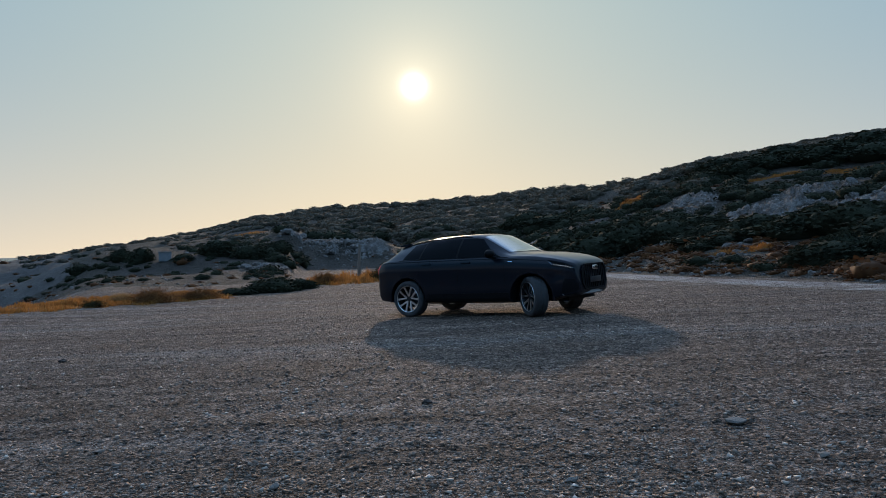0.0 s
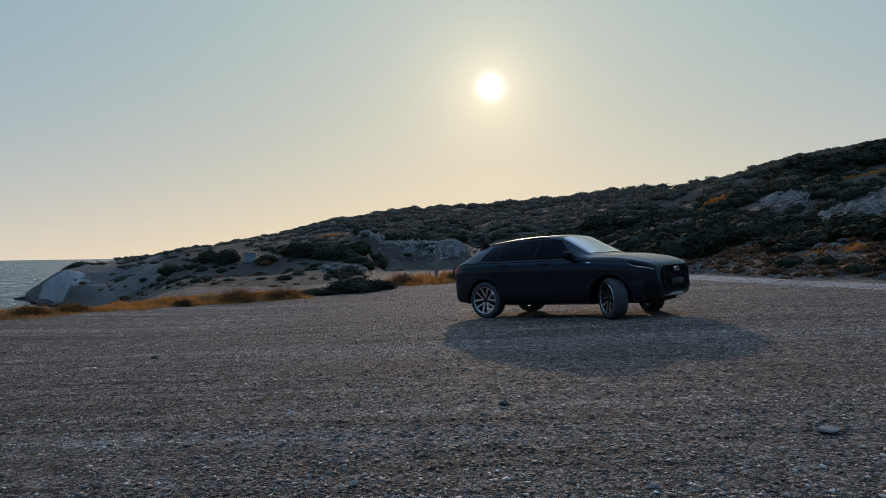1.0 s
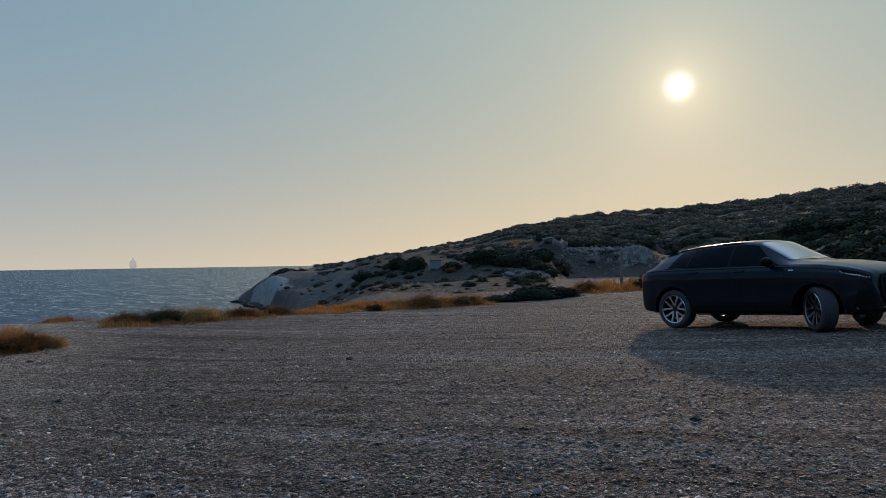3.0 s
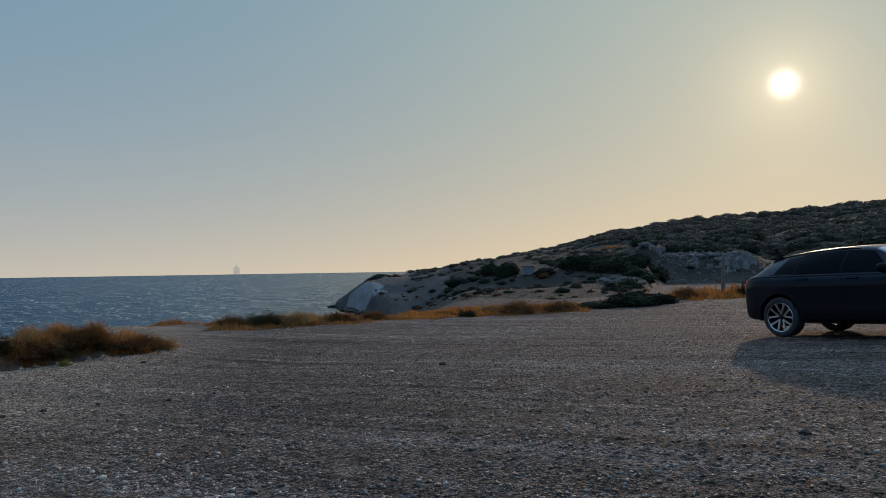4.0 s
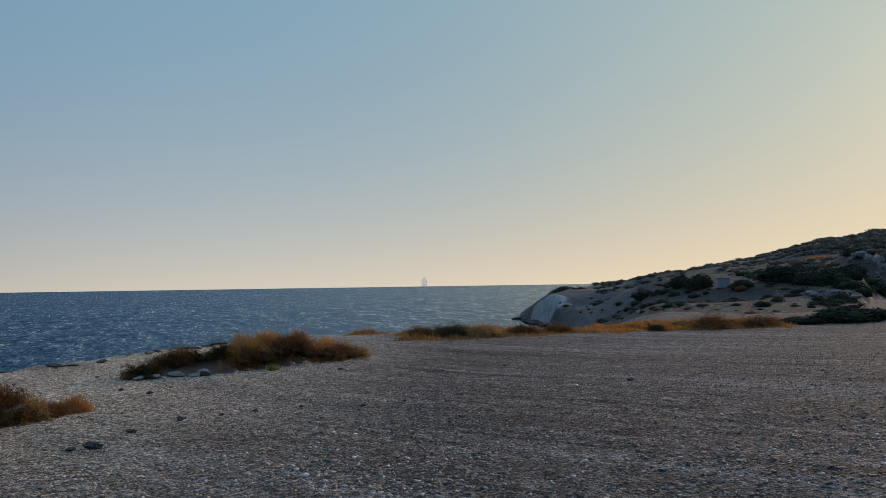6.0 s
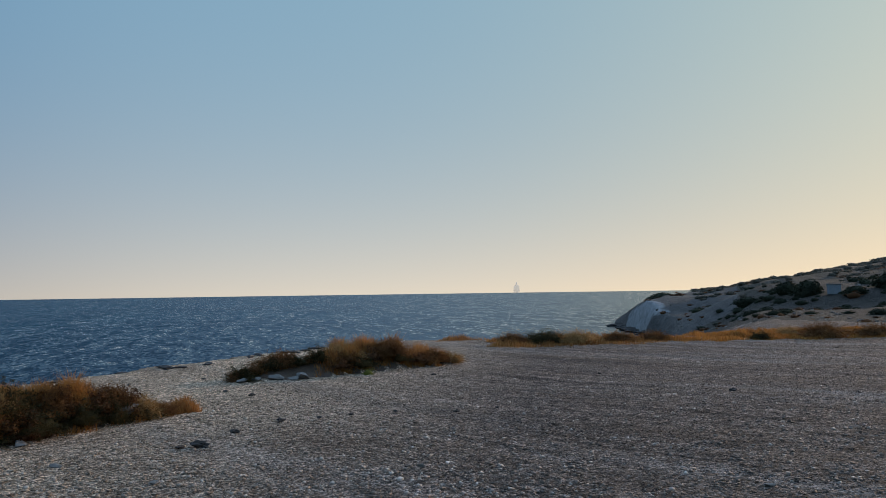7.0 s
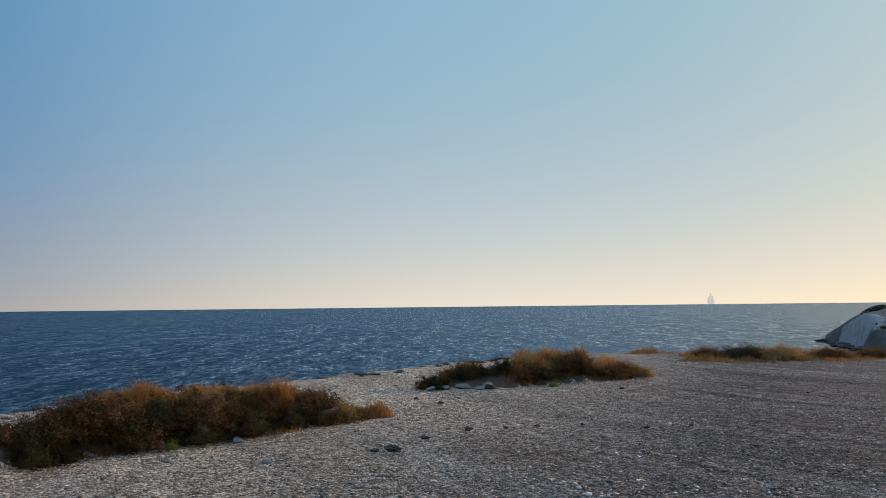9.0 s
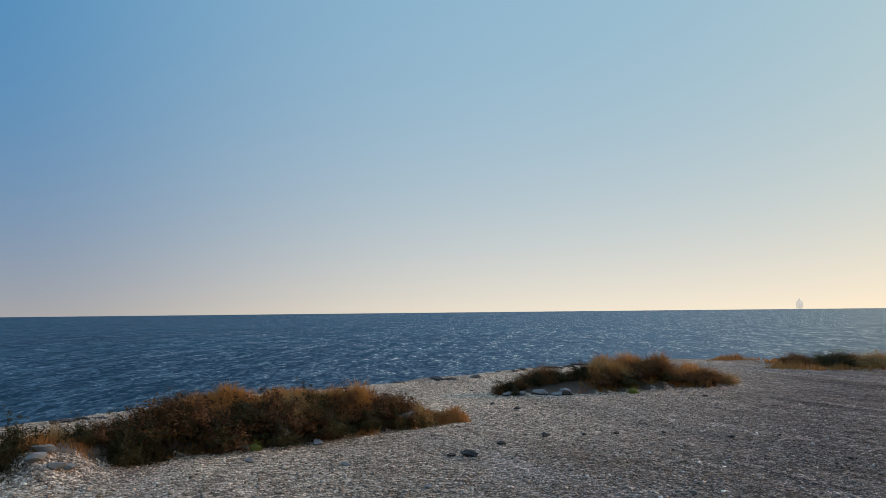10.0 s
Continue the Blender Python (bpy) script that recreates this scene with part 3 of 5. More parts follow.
def build_gravel():
    rng = np.random.RandomState(5)
    n = 130000
    az = rng.uniform(-36, 104, n)
    r = 2.9 * (20.0 / 2.9) ** (rng.rand(n) ** 1.15)
    x, y = polar(az, r)
    keep = ~on_bank(az, r) & (r < COAST_R(az) - 1) & (rng.rand(n) > smooth(8, 20, r)) & (0.35 + 0.65 * wave(x, y, 0.25, 21) + 0.3 * rng.randn(n) > -0.6)
    x, y, r = x[keep], y[keep], r[keep]
    size = np.clip(0.0058 * np.exp(0.66 * rng.randn(len(x))), 0.0025, 0.023) * (0.85 + 0.018 * r)
    z = height(x, y) + size * 0.3
    v, f = lumps(rng, np.stack([x, y, z], -1), size, 0, 0.5, 0.12)
    tagged(fast_mesh("gravel", v, f, MAT_PEBBLE), "loose grey limestone gravel strewn over the lot", "gravel", kind="stuff")


build_gravel()


def build_far_stones():
    rng = np.random.RandomState(6)
    n = 60000
    az = rng.uniform(-36, 100, n)
    r = 11 * (48.0 / 11) ** rng.rand(n)
    x, y = polar(az, r)
    keep = ~on_bank(az, r) & (r < COAST_R(az) - 0.6) & (r < FOOT_R(az) * 1.05) & (np.hypot(x - 1.02, (y - 16.1)) > 2.6)
    x, y, r = x[keep], y[keep], r[keep]
    size = 0.008 * np.exp(0.5 * np.minimum(1.8, rng.randn(len(x)))) * (0.7 + 0.02 * r)
    v, f = lumps(rng, np.stack([x, y, height(x, y) + size * 0.25], -1), size, 0, 0.8, 0.12)
    tagged(fast_mesh("scattered_stones", v, f, MAT_PEBBLE), "scattered small stones over the far lot", "stones", kind="stuff")


build_far_stones()


def build_shore_stones():
    rng = np.random.RandomState(7)
    n = 5500
    az, r = rng.uniform(38, 101, n), 4.2 * (13.0 / 4.2) ** rng.rand(n)
    keep = (r < COAST_R(az) - 1) & (r < np.where(az > 67, BANK_1(az) - 0.05, 99))
    x, y = polar(az[keep], r[keep])
    size = np.clip(0.0085 * np.exp(0.5 * rng.randn(len(x))), 0.004, 0.026)
    v, f = lumps(rng, np.stack([x, y, height(x, y) + size * 0.3], -1), size, 1, 0.65, 0.16)
    tagged(fast_mesh("shore_stones", v, f, MAT_PEBBLE), "pale rounded stones strewn over the sandy gravel", "stones", kind="stuff")


build_shore_stones()


def stone_mesh(name, seed, sub=3, flat=0.6, rough=0.22, cuts=9):
    """A broken stone: a ball planed by random flat cuts, with uneven faces."""
    rng = np.random.RandomState(seed)
    v, f = ico(sub)
    for k in range(cuts):
        d = rng.randn(3)
        d /= np.linalg.norm(d)
        lim = rng.uniform(0.45, 0.85)
        over = np.maximum(v @ d - lim, 0)
        v = v - over[:, None] * d * 0.92
    v = v * (1 + rough * 0.25 * np.array([noise.noise(Vector(p) * 2.3 + Vector((seed, 0, 0))) for p in v]))[:, None]
    v[:, 2] *= flat
    v[:, 2] -= v[:, 2].min() * 0.72
    me = bpy.data.meshes.new(name)
    me.from_pydata(v.tolist(), [], f.tolist())
    me.shade_smooth()
    me.set_sharp_from_angle(angle=radians(24))
    return me


STONES = [stone_mesh("stone", 30 + k, 2, 0.62) for k in range(6)]
for k, me in enumerate(STONES):
    me.materials.append(MAT_ROCK)


def put_stone(az, r, size, k, label, name="stone", group="", mesh=None, mat=None, sink=0.0, stretch=(1, 1, 1)):
    x, y = (float(v) for v in polar(az, r))
    me = mesh or STONES[k % 6]
    ob = new(name, me)
    ob.matrix_world = pose(x, y, float(height(x, y)) - sink, 0, 0, 47 * k + az) @ Matrix.Diagonal((size * stretch[0], size * stretch[1], size * stretch[2], 1))
    return tagged(ob, label, name.replace("_", " "), group)


# single stones on the lot
MAT_STONE = simple("pale_loose_stone", (0.19, 0.16, 0.13), 0.9, 0, 0.3, 4, 0.01)
NEAR_STONES = [stone_mesh("stone", 130 + k, 2, 0.7, 0.8, 14) for k in range(5)]
for me in NEAR_STONES:
    me.materials.append(MAT_STONE)
for k, (az, r, s, st) in enumerate([(-21.4, 5.95, 0.08, (1.3, 0.8, 0.7)), (25.0, 6.05, 0.045, (1.4, 0.8, 0.6)), (70.5, 6.0, 0.055, (1, 1, 1.1)), (75.5, 8.1, 0.05, (1.5, 0.9, 0.8)), (82.5, 8.6, 0.06, (1, 1, 1)),
                                    (69.3, 6.8, 0.05, (1.2, 0.9, 0.7)), (41.5, 5.2, 0.04, (1, 1, 1)), (58.0, 5.1, 0.05, (1.3, 1, 0.6)), (13.0, 4.6, 0.04, (1, 1, 1)), (-9.5, 4.4, 0.045, (1.2, 1, 0.7)),
                                    (33.0, 4.3, 0.05, (1.2, 1, 0.6)), (-27.0, 5.2, 0.04, (1, 1, 0.8)), (50.0, 6.6, 0.04, (1, 1, 0.8)), (62.5, 4.6, 0.06, (1.3, 1, 0.5))]):
    put_stone(az, r, s, k, "pale loose stone lying on the gravel", "stone", "loose stones on the lot", NEAR_STONES[k % 5], stretch=st)
CLOD = stone_mesh("clod", 77, 3, 0.5, 2.6, 22)
CLOD.materials.append(simple("dark_earth", (0.06, 0.045, 0.035), 0.95, 0, 0.4, 4, 0.01))
# the one at bearing 1.4 is added in place of a faint flat shadow
for k, (az, r, s) in enumerate([(66.2, 8.45, 0.10), (67.6, 8.5, 0.05), (47.3, 10.1, 0.05), (57.7, 10.0, 0.045), (27.2, 12.1, 0.06), (1.4, 6.8, 0.05), (60.5, 9.9, 0.07), (51.9, 10.3, 0.04), (63.8, 9.2, 0.06),
                                (55.3, 10.2, 0.04), (44.2, 10.4, 0.035), (64.5, 13.4, 0.05), (66.0, 15.6, 0.04), (62.6, 12.8, 0.06), (71, 15.2, 0.04), (36.5, 15.5, 0.04), (49.0, 15.0, 0.05)]):
    put_stone(az, r, s, k + 3, "dark clod of earth on the gravel", "clod", "clods on the lot", CLOD)


def bush_arrays(rng, leaves, size, leaf, squash=0.75, sub=2, heart=0.80, single=False):
    """A shrub round the origin: an uneven shell of small leaf pieces over a rough dark core."""
    v, f = ico(sub)
    lob = rng.randn(6, 3)
    lob /= np.linalg.norm(lob, axis=1, keepdims=True)
    def reach(d):
        return 0.72 + 0.34 * np.max(np.clip(d @ lob.T, 0, 1) ** 3, axis=1)
    core = v * (reach(v) * (heart + 0.10 * rng.rand(len(v))))[:, None]
    d = rng.randn(leaves, 3)
    d /= np.linalg.norm(d, axis=1, keepdims=True)
    d[:, 2] = np.abs(d[:, 2]) * 1.0 - 0.15
    c = d * (reach(d) * (0.78 + (0.24 if single else 0.34) * rng.rand(leaves) ** 1.5))[:, None]
    R = turned(rng, leaves)
    tri = np.array([[-0.5, -0.4, 0], [0.5, -0.4, 0.1], [0.1, 0.8, 0], [-0.6, 0.5, -0.15]])
    q = np.einsum("nij,kj->nki", R, tri) * (leaf / size * (0.6 + 0.9 * rng.rand(leaves)))[:, None, None] + c[:, None]
    verts = np.concatenate([core, q.reshape(-1, 3)]) * size
    verts[:, 2] = verts[:, 2] * squash + 0.25 * size * squash
    base = len(core) + np.arange(leaves) * 4
    lf = np.stack([base, base + 1, base + 2], -1)
    if not single:
        lf = np.concatenate([lf, np.stack([base, base + 2, base + 3], -1)])
    return verts, np.concatenate([f, lf])


def scatter(rng, shapes, places, scales, squash):
    """Turned and scaled copies of given shapes as one mesh."""
    V, F, off = [], [], 0
    pick = rng.randint(0, len(shapes), len(places))
    for p, s, sq, k in zip(places, scales, squash, pick):
        v, f = shapes[k]
        a = rng.rand() * 6.283
        c, sn = math.cos(a), math.sin(a)
        w = v * s
        V.append(np.stack([w[:, 0] * c - w[:, 1] * sn, w[:, 0] * sn + w[:, 1] * c, w[:, 2] * sq], -1) + p)
        F.append(f + off)
        off += len(v)
    return np.concatenate(V), np.concatenate(F)


# bare and rocky places on the slope: bearing, distance, half-widths
BARE = [(-26.8, 57, 3.2, 7.5), (-23.6, 51, 3.8, 5.5), (-19.0, 64, 2.4, 7.0), (-29.6, 44, 2.6, 4.5), (-16.1, 45, 1.5, 2.2), (-22.3, 35.5, 2.2, 2.0), (-10.6, 48, 2.2, 4.0), (-6.4, 62, 2.4, 6), (8, 83, 4.8, 4.5), (13.5, 56, 2.0, 2.5),
        (-24.2, 76.5, 2.4, 0.9), (-29.2, 76.5, 2.6, 0.9), (-14.6, 78, 1.6, 1.2), (-10, 110, 3.5, 3), (20.4, 70, 1.0, 10), (15.3, 141, 2.2, 8), (33, 150, 4, 25)]


def bare(az, r):
    out = np.zeros_like(az)
    for a, d, wa, wd in BARE:
        out = np.maximum(out, 1 - ((az - a) / wa) ** 2 - ((r - d) / wd) ** 2)
    return out


def build_scrub():
    rng = np.random.RandomState(8)
    shapes = [bush_arrays(rng, 170, 1.0, 0.09, sub=1, heart=0.74) for _ in range(8)]
    far_shapes = [bush_arrays(rng, 85, 1.0, 0.17, sub=1, heart=0.72, single=True) for _ in range(8)]
    n = 9000
    az = rng.uniform(-42, 29.5, n)
    u = rng.rand(n)
    foot, ridge = FOOT_R(az), RIDGE_R(az)
    r = foot * 1.06 * (ridge * 1.03 / (foot * 1.06)) ** u
    x, y = polar(az, r)
    cover = 0.45 + 0.5 * wave(x, y, 0.022, 31) + 0.4 * wave(x, y, 0.07, 32) + 0.25 * smooth(0.2, 0.6, (r - foot) / (ridge - foot))
    cover = cover - 0.3 * (az < -9) * (1 - smooth(1.25, 1.55, r / foot))
    cover = cover - 1.3 * np.clip(bare(az, r), 0, 1) - 0.3 * smooth(12, 22, az) * (1 - smooth(110, 190, r))
    keep = rng.rand(n) < cover * np.where(r < 100, 0.62, 0.95)
    az, r, x, y = az[keep], r[keep], x[keep], y[keep]
    size = (0.5 + 0.0070 * r) * (1 - 0.5 * smooth(8, 20, az)) * np.clip(np.exp(0.40 * rng.randn(len(x))), 0.5, 1.6)
    places = np.stack([x, y, height(x, y) - 0.12 * size], -1)
    flat = 0.6 + 0.4 * rng.rand(len(x))
    # beyond about 92 m the scrub takes the colour paled for haze
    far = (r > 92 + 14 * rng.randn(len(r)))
    for pick, name, mat, label in ((~far, "hillside_scrub", MAT_BUSH, "dense dark evergreen scrub covering the hillside"), (far, "ridge_scrub", MAT_BUSH_FAR, "olive scrub covering the far ridge, haze put into its colour")):
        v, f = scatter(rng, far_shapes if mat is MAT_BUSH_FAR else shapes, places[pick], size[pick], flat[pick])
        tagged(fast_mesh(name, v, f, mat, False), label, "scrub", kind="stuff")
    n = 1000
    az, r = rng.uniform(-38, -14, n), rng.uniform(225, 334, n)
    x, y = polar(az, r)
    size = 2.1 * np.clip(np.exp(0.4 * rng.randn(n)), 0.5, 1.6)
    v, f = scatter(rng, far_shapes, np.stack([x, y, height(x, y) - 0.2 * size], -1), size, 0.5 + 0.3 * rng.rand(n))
    tagged(fast_mesh("far_ridge_scrub", v, f, MAT_BUSH_FAR), "scrub on the farthest ridge, haze put into its colour", "scrub", kind="stuff")
    # a thinner sowing of brown dry shrubs
    n = 620
    az = rng.uniform(-42, 33, n)
    foot, ridge = FOOT_R(az), RIDGE_R(az)
    r = foot * 0.98 * (ridge / foot) ** rng.rand(n)
    x, y = polar(az, r)
    size = (0.18 + 0.0035 * r) * np.exp(0.3 * rng.randn(n))
    m = 330
    foot_az = rng.uniform(-33, -12, m)
    foot_r = FOOT_R(foot_az) * rng.uniform(1.02, 1.34, m)
    x, y = np.concatenate([x, polar(foot_az, foot_r)[0]]), np.concatenate([y, polar(foot_az, foot_r)[1]])
    size = np.concatenate([size, 0.34 * np.exp(0.4 * rng.randn(m))])
    n = n + m
    low = [bush_arrays(rng, 60, 1.0, 0.13, sub=1, heart=0.64) for _ in range(6)]
    v, f = scatter(rng, low, np.stack([x, y, height(x, y) - 0.1 * size], -1), size, 0.4 + 0.4 * rng.rand(n))
    tagged(fast_mesh("dry_scrub", v, f, MAT_RUST), "low brown dry shrubs between the green scrub", "scrub", kind="stuff")


build_scrub()


def build_rubble():
    rng = np.random.RandomState(9)
    P, S = [], []
    for a, d, wa, wd in BARE[:10]:
        n = int(30 * wa * wd)
        az, r = a + wa * 0.8 * rng.randn(n) * 0.62, d + wd * rng.randn(n) * 0.6
        x, y = polar(az, r)
        P.append(np.stack([x, y, height(x, y)], -1))
        S.append(0.062 * np.exp(0.7 * np.minimum(1.7, rng.randn(n))) * (0.6 + r / 90))
    n = 2600
    az = np.where(rng.rand(n) < 0.5, rng.uniform(-40, 33, n), rng.uniform(-34, -8, n))
    r = FOOT_R(az) * (1.0 + 0.9 * rng.rand(n) ** 1.6)
    x, y = polar(az, r)
    P.append(np.stack([x, y, height(x, y)], -1))
    S.append(0.05 * np.exp(0.6 * np.minimum(1.7, rng.randn(n))) * (0.6 + r / 90))
    v, f = lumps(rng, np.concatenate(P), np.concatenate(S), 1, 0.7, 0.17)
    tagged(fast_mesh("limestone_rubble", v, f, MAT_ROCK), "broken white limestone rubble on the slope", "rubble", kind="stuff")


build_rubble()


def build_outcrop(a, d, wa, wd, seed, tall):
    """A crumbling face of pale rock that breaks out of the slope."""
    na, nr = int(30 * wa), int(9 * wd)
    s, t = np.linspace(-1, 1, na), np.linspace(-1, 1, nr)
    ga, gr = np.meshgrid(a + wa * s, d + wd * t)
    x, y = polar(ga, gr)
    base = height(x, y)
    edge = 1 - np.hypot(*np.meshgrid(s, t))
    rise = np.zeros_like(x)
    for i in range(nr):
        for j in range(na):
            p = Vector((float(x[i, j]), float(y[i, j]), seed * 7.3))
            coarse = noise.noise(p * 0.16) * 0.8 + 0.35 * noise.noise(p * 0.5)
            rise[i, j] = 1.5 * coarse + 0.7 * abs(noise.noise(p * 1.1)) + 0.4 * noise.cell(p * 1.5) + 0.35 * noise.cell(p * 3.1) + 0.3 * noise.noise(p * 4.0)
    z = base + tall * np.clip(rise * 0.8 - 0.10, -0.5, 1.0) * np.clip(edge * 3, 0, 1) - 0.35 * (1 - np.clip(edge * 3, 0, 1)) - 0.06
    idx = np.arange(na * nr).reshape(nr, na)
    faces = np.stack([idx[:-1, :-1], idx[:-1, 1:], idx[1:, 1:], idx[1:, :-1]], -1).reshape(-1, 4)
    ob = fast_mesh("rock_outcrop", np.stack([x, y, z], -1).reshape(-1, 3), faces, MAT_ROCK)
    tagged(ob, "crumbling pale limestone outcrop on the scrubby slope", "rock", "outcrops on the slope")


for k, (zone, tall) in enumerate(zip(BARE[:10], (1.1, 0.8, 0.7, 0.6, 0.3, 0.3, 0.6, 0.6, 0.9, 0.4))):
    build_outcrop(*zone, k + 1, tall)
k = 0
rng = np.random.RandomState(14)
for a, d, wa, wd in BARE[:10]:
    for _ in range(24 if d > 43 else 9):
        az, r = a + wa * rng.uniform(-0.8, 0.8), d + wd * rng.uniform(-0.8, 0.8)
        put_stone(az, r, 0.27 * math.exp(0.5 * min(1.3, rng.randn())) * (0.5 + r / 110), k, "white limestone boulder on the scrubby slope", "boulder", "boulders on the slope", sink=0.1)
        k += 1


def array_mesh(name, v, f, mat):
    ob = fast_mesh(name, v, f, mat)
    me = ob.data
    bpy.data.objects.remove(ob)
    return me


rng = np.random.RandomState(17)
BUSHES = [array_mesh("bush", *bush_arrays(rng, 1000, 1.0, 0.080, heart=0.76), MAT_BUSH) for _ in range(4)]


def twig_arrays(rng, twigs, leaves):
    """A twiggy shrub of unit size: thin bent stalks from a loose foot, with small leaves near their tips."""
    root = rng.randn(twigs, 3) * (0.33, 0.33, 0)
    d = rng.randn(twigs, 3)
    d[:, 2] = np.abs(d[:, 2]) + 0.25
    d /= np.linalg.norm(d, axis=1, keepdims=True)
    tip = d * (0.65 + 0.42 * rng.rand(twigs, 1)) * (1 + 0.25 * np.sin(5 * np.arctan2(d[:, 1], d[:, 0])))[:, None]
    mid = root * 0.5 + tip * 0.5 + rng.randn(twigs, 3) * 0.07 + (0, 0, 0.10)
    side = np.cross(d, rng.randn(twigs, 3))
    side /= np.linalg.norm(side, axis=1, keepdims=True)
    w = 0.009 * (0.6 + rng.rand(twigs, 1))
    v = np.stack([root - side * w, root + side * w, mid + side * w, mid - side * w, tip], 1).reshape(-1, 3)
    k = np.arange(twigs) * 5
    f = np.concatenate([np.stack([k, k + 1, k + 2], -1), np.stack([k, k + 2, k + 3], -1), np.stack([k + 3, k + 2, k + 4], -1)])
    pick = rng.randint(0, twigs, leaves)
    t = 0.35 + 0.65 * rng.rand(leaves, 1)
    c = mid[pick] * (1 - t) + tip[pick] * t + rng.randn(leaves, 3) * 0.035
    quad = np.array([[-0.4, -0.7, 0], [0.4, -0.6, 0.1], [0.05, 1.0, 0]])
    q = np.einsum("nij,kj->nki", turned(rng, leaves), quad) * (0.030 * (0.6 + 0.9 * rng.rand(leaves)))[:, None, None] + c[:, None]
    b = len(v) + np.arange(leaves) * 3
    cv, cf = ico(1)
    cv = cv * (0.55, 0.55, 0.42) + (0, 0, 0.22)
    verts = np.concatenate([v, q.reshape(-1, 3), cv])
    return verts, np.concatenate([f, np.stack([b, b + 1, b + 2], -1), cf + len(v) + leaves * 3])


DRY_BUSHES = [array_mesh("dry_bush", *twig_arrays(rng, 1100, 2600), mat) for mat in (MAT_BUSH_DRY, MAT_STRAW, MAT_BUSH_DRY)]
GREEN_BUSHES = [array_mesh("green_bush", *twig_arrays(rng, 700, 3400), MAT_OLIVE) for _ in range(2)]


def put_bush(az, r, w, h, k, dry=False, name="bush", label="dark evergreen bush on the slope", group="bushes", depth=None):
    x, y = (float(v) for v in polar(az, r))
    near = group.startswith("shrubs")
    ob = new(name, DRY_BUSHES[k % 3] if dry else GREEN_BUSHES[k % 2] if near else BUSHES[k % 4])
    h = h * (1.35 if group.startswith("shrubs") else 1.0)
    ob.matrix_world = pose(x, y, float(height(x, y)) - 0.06 * h, 0, 0, az) @ Matrix.Diagonal((w, depth or w * 0.8, h, 1)) @ pose(0, 0, 0, 0, 0, 90 * (k % 4))
    return tagged(ob, label, "bush", group)


# the larger bushes below the hill: bearing, distance, half-width, height
for k, (az, r, w, h) in enumerate([(12.7, 31.5, 1.35, 0.85), (10.8, 32.5, 0.8, 0.6), (15.6, 30.5, 0.9, 0.4), (22.2, 66, 1.4, 1.7), (23.4, 68, 1.1, 1.4), (16.9, 64, 1.7, 1.7), (14.6, 63, 1.6, 1.5), (19.3, 62.5, 1.1, 0.8), (12.4, 67, 1.5, 1.5),
                                   (26.0, 70, 1.3, 0.9), (31.8, 150, 3, 2), (-11, 45, 3.0, 2.2), (-14, 46, 2.6, 2.4), (-8.5, 50, 2.4, 2.3), (-17, 45, 2.2, 1.6), (-26, 37, 2.6, 1.5), (-29, 36, 2.4, 1.7), (-23, 42, 2.2, 1.3),
                                   (-31.5, 33, 2.2, 1.3), (-19.5, 43, 1.6, 1.0), (3.5, 56, 1.6, 1.2), (-3, 54, 2.2, 1.8), (-34, 34, 2.6, 2.2)]):
    put_bush(az, r, w, h, k)


# broad bushes that run together into dark belts on the slope
rng = np.random.RandomState(23)
k = 0
for a0, a1, r0, r1, count, wide, tall in ((-31, -19, 37, 40, 13, 1.7, 0.62), (-20.5, -12, 48, 52, 9, 2.3, 1.2), (-33, -20, 79.5, 88, 20, 3.2, 1.9), (-32, -18, 108, 122, 12, 4.2, 2.4), (-12, -1, 70, 84, 9, 2.8, 1.9), (-33, -25.6, 28.6, 30.6, 9, 1.25, 1.1),
                                         (-25, -18, 36.5, 39, 6, 1.2, 0.6), (-33, -24, 94, 104, 10, 3.6, 2.2)):
    for i in range(count):
        az = a0 + (a1 - a0) * (i + float(rng.uniform(0.1, 0.9))) / count
        put_bush(az, float(rng.uniform(r0, r1)), wide * float(rng.uniform(0.7, 1.3)), tall * float(rng.uniform(0.7, 1.25)), k)
        k += 1


# dry grass, as single bent blades
def grass_arrays(rng, x, y, length, width=0.006, lean=0.35):
    n = len(x)
    a = rng.rand(n) * 6.283
    dx, dy = np.cos(a), np.sin(a)
    bend = lean * (0.3 + rng.rand(n)) * length
    b = rng.rand(n) * 6.283
    bx, by = np.cos(b) * bend, np.sin(b) * bend
    z = height(x, y) - 0.01
    w = width * (0.6 + 0.8 * rng.rand(n))
    p0 = np.stack([x - dx * w, y - dy * w, z], -1)
    p1 = np.stack([x + dx * w, y + dy * w, z], -1)
    p2 = np.stack([x + bx * 0.35 + dx * w * 0.8, y + by * 0.35 + dy * w * 0.8, z + length * 0.6], -1)
    p3 = np.stack([x + bx * 0.35 - dx * w * 0.8, y + by * 0.35 - dy * w * 0.8, z + length * 0.6], -1)
    p4 = np.stack([x + bx, y + by, z + length * 0.95], -1)
    v = np.stack([p0, p1, p2, p3, p4], 1).reshape(-1, 3)
    k = np.arange(n) * 5
    f = np.concatenate([np.stack([k, k + 1, k + 2], -1), np.stack([k, k + 2, k + 3], -1), np.stack([k + 3, k + 2, k + 4], -1)])
    return v, f


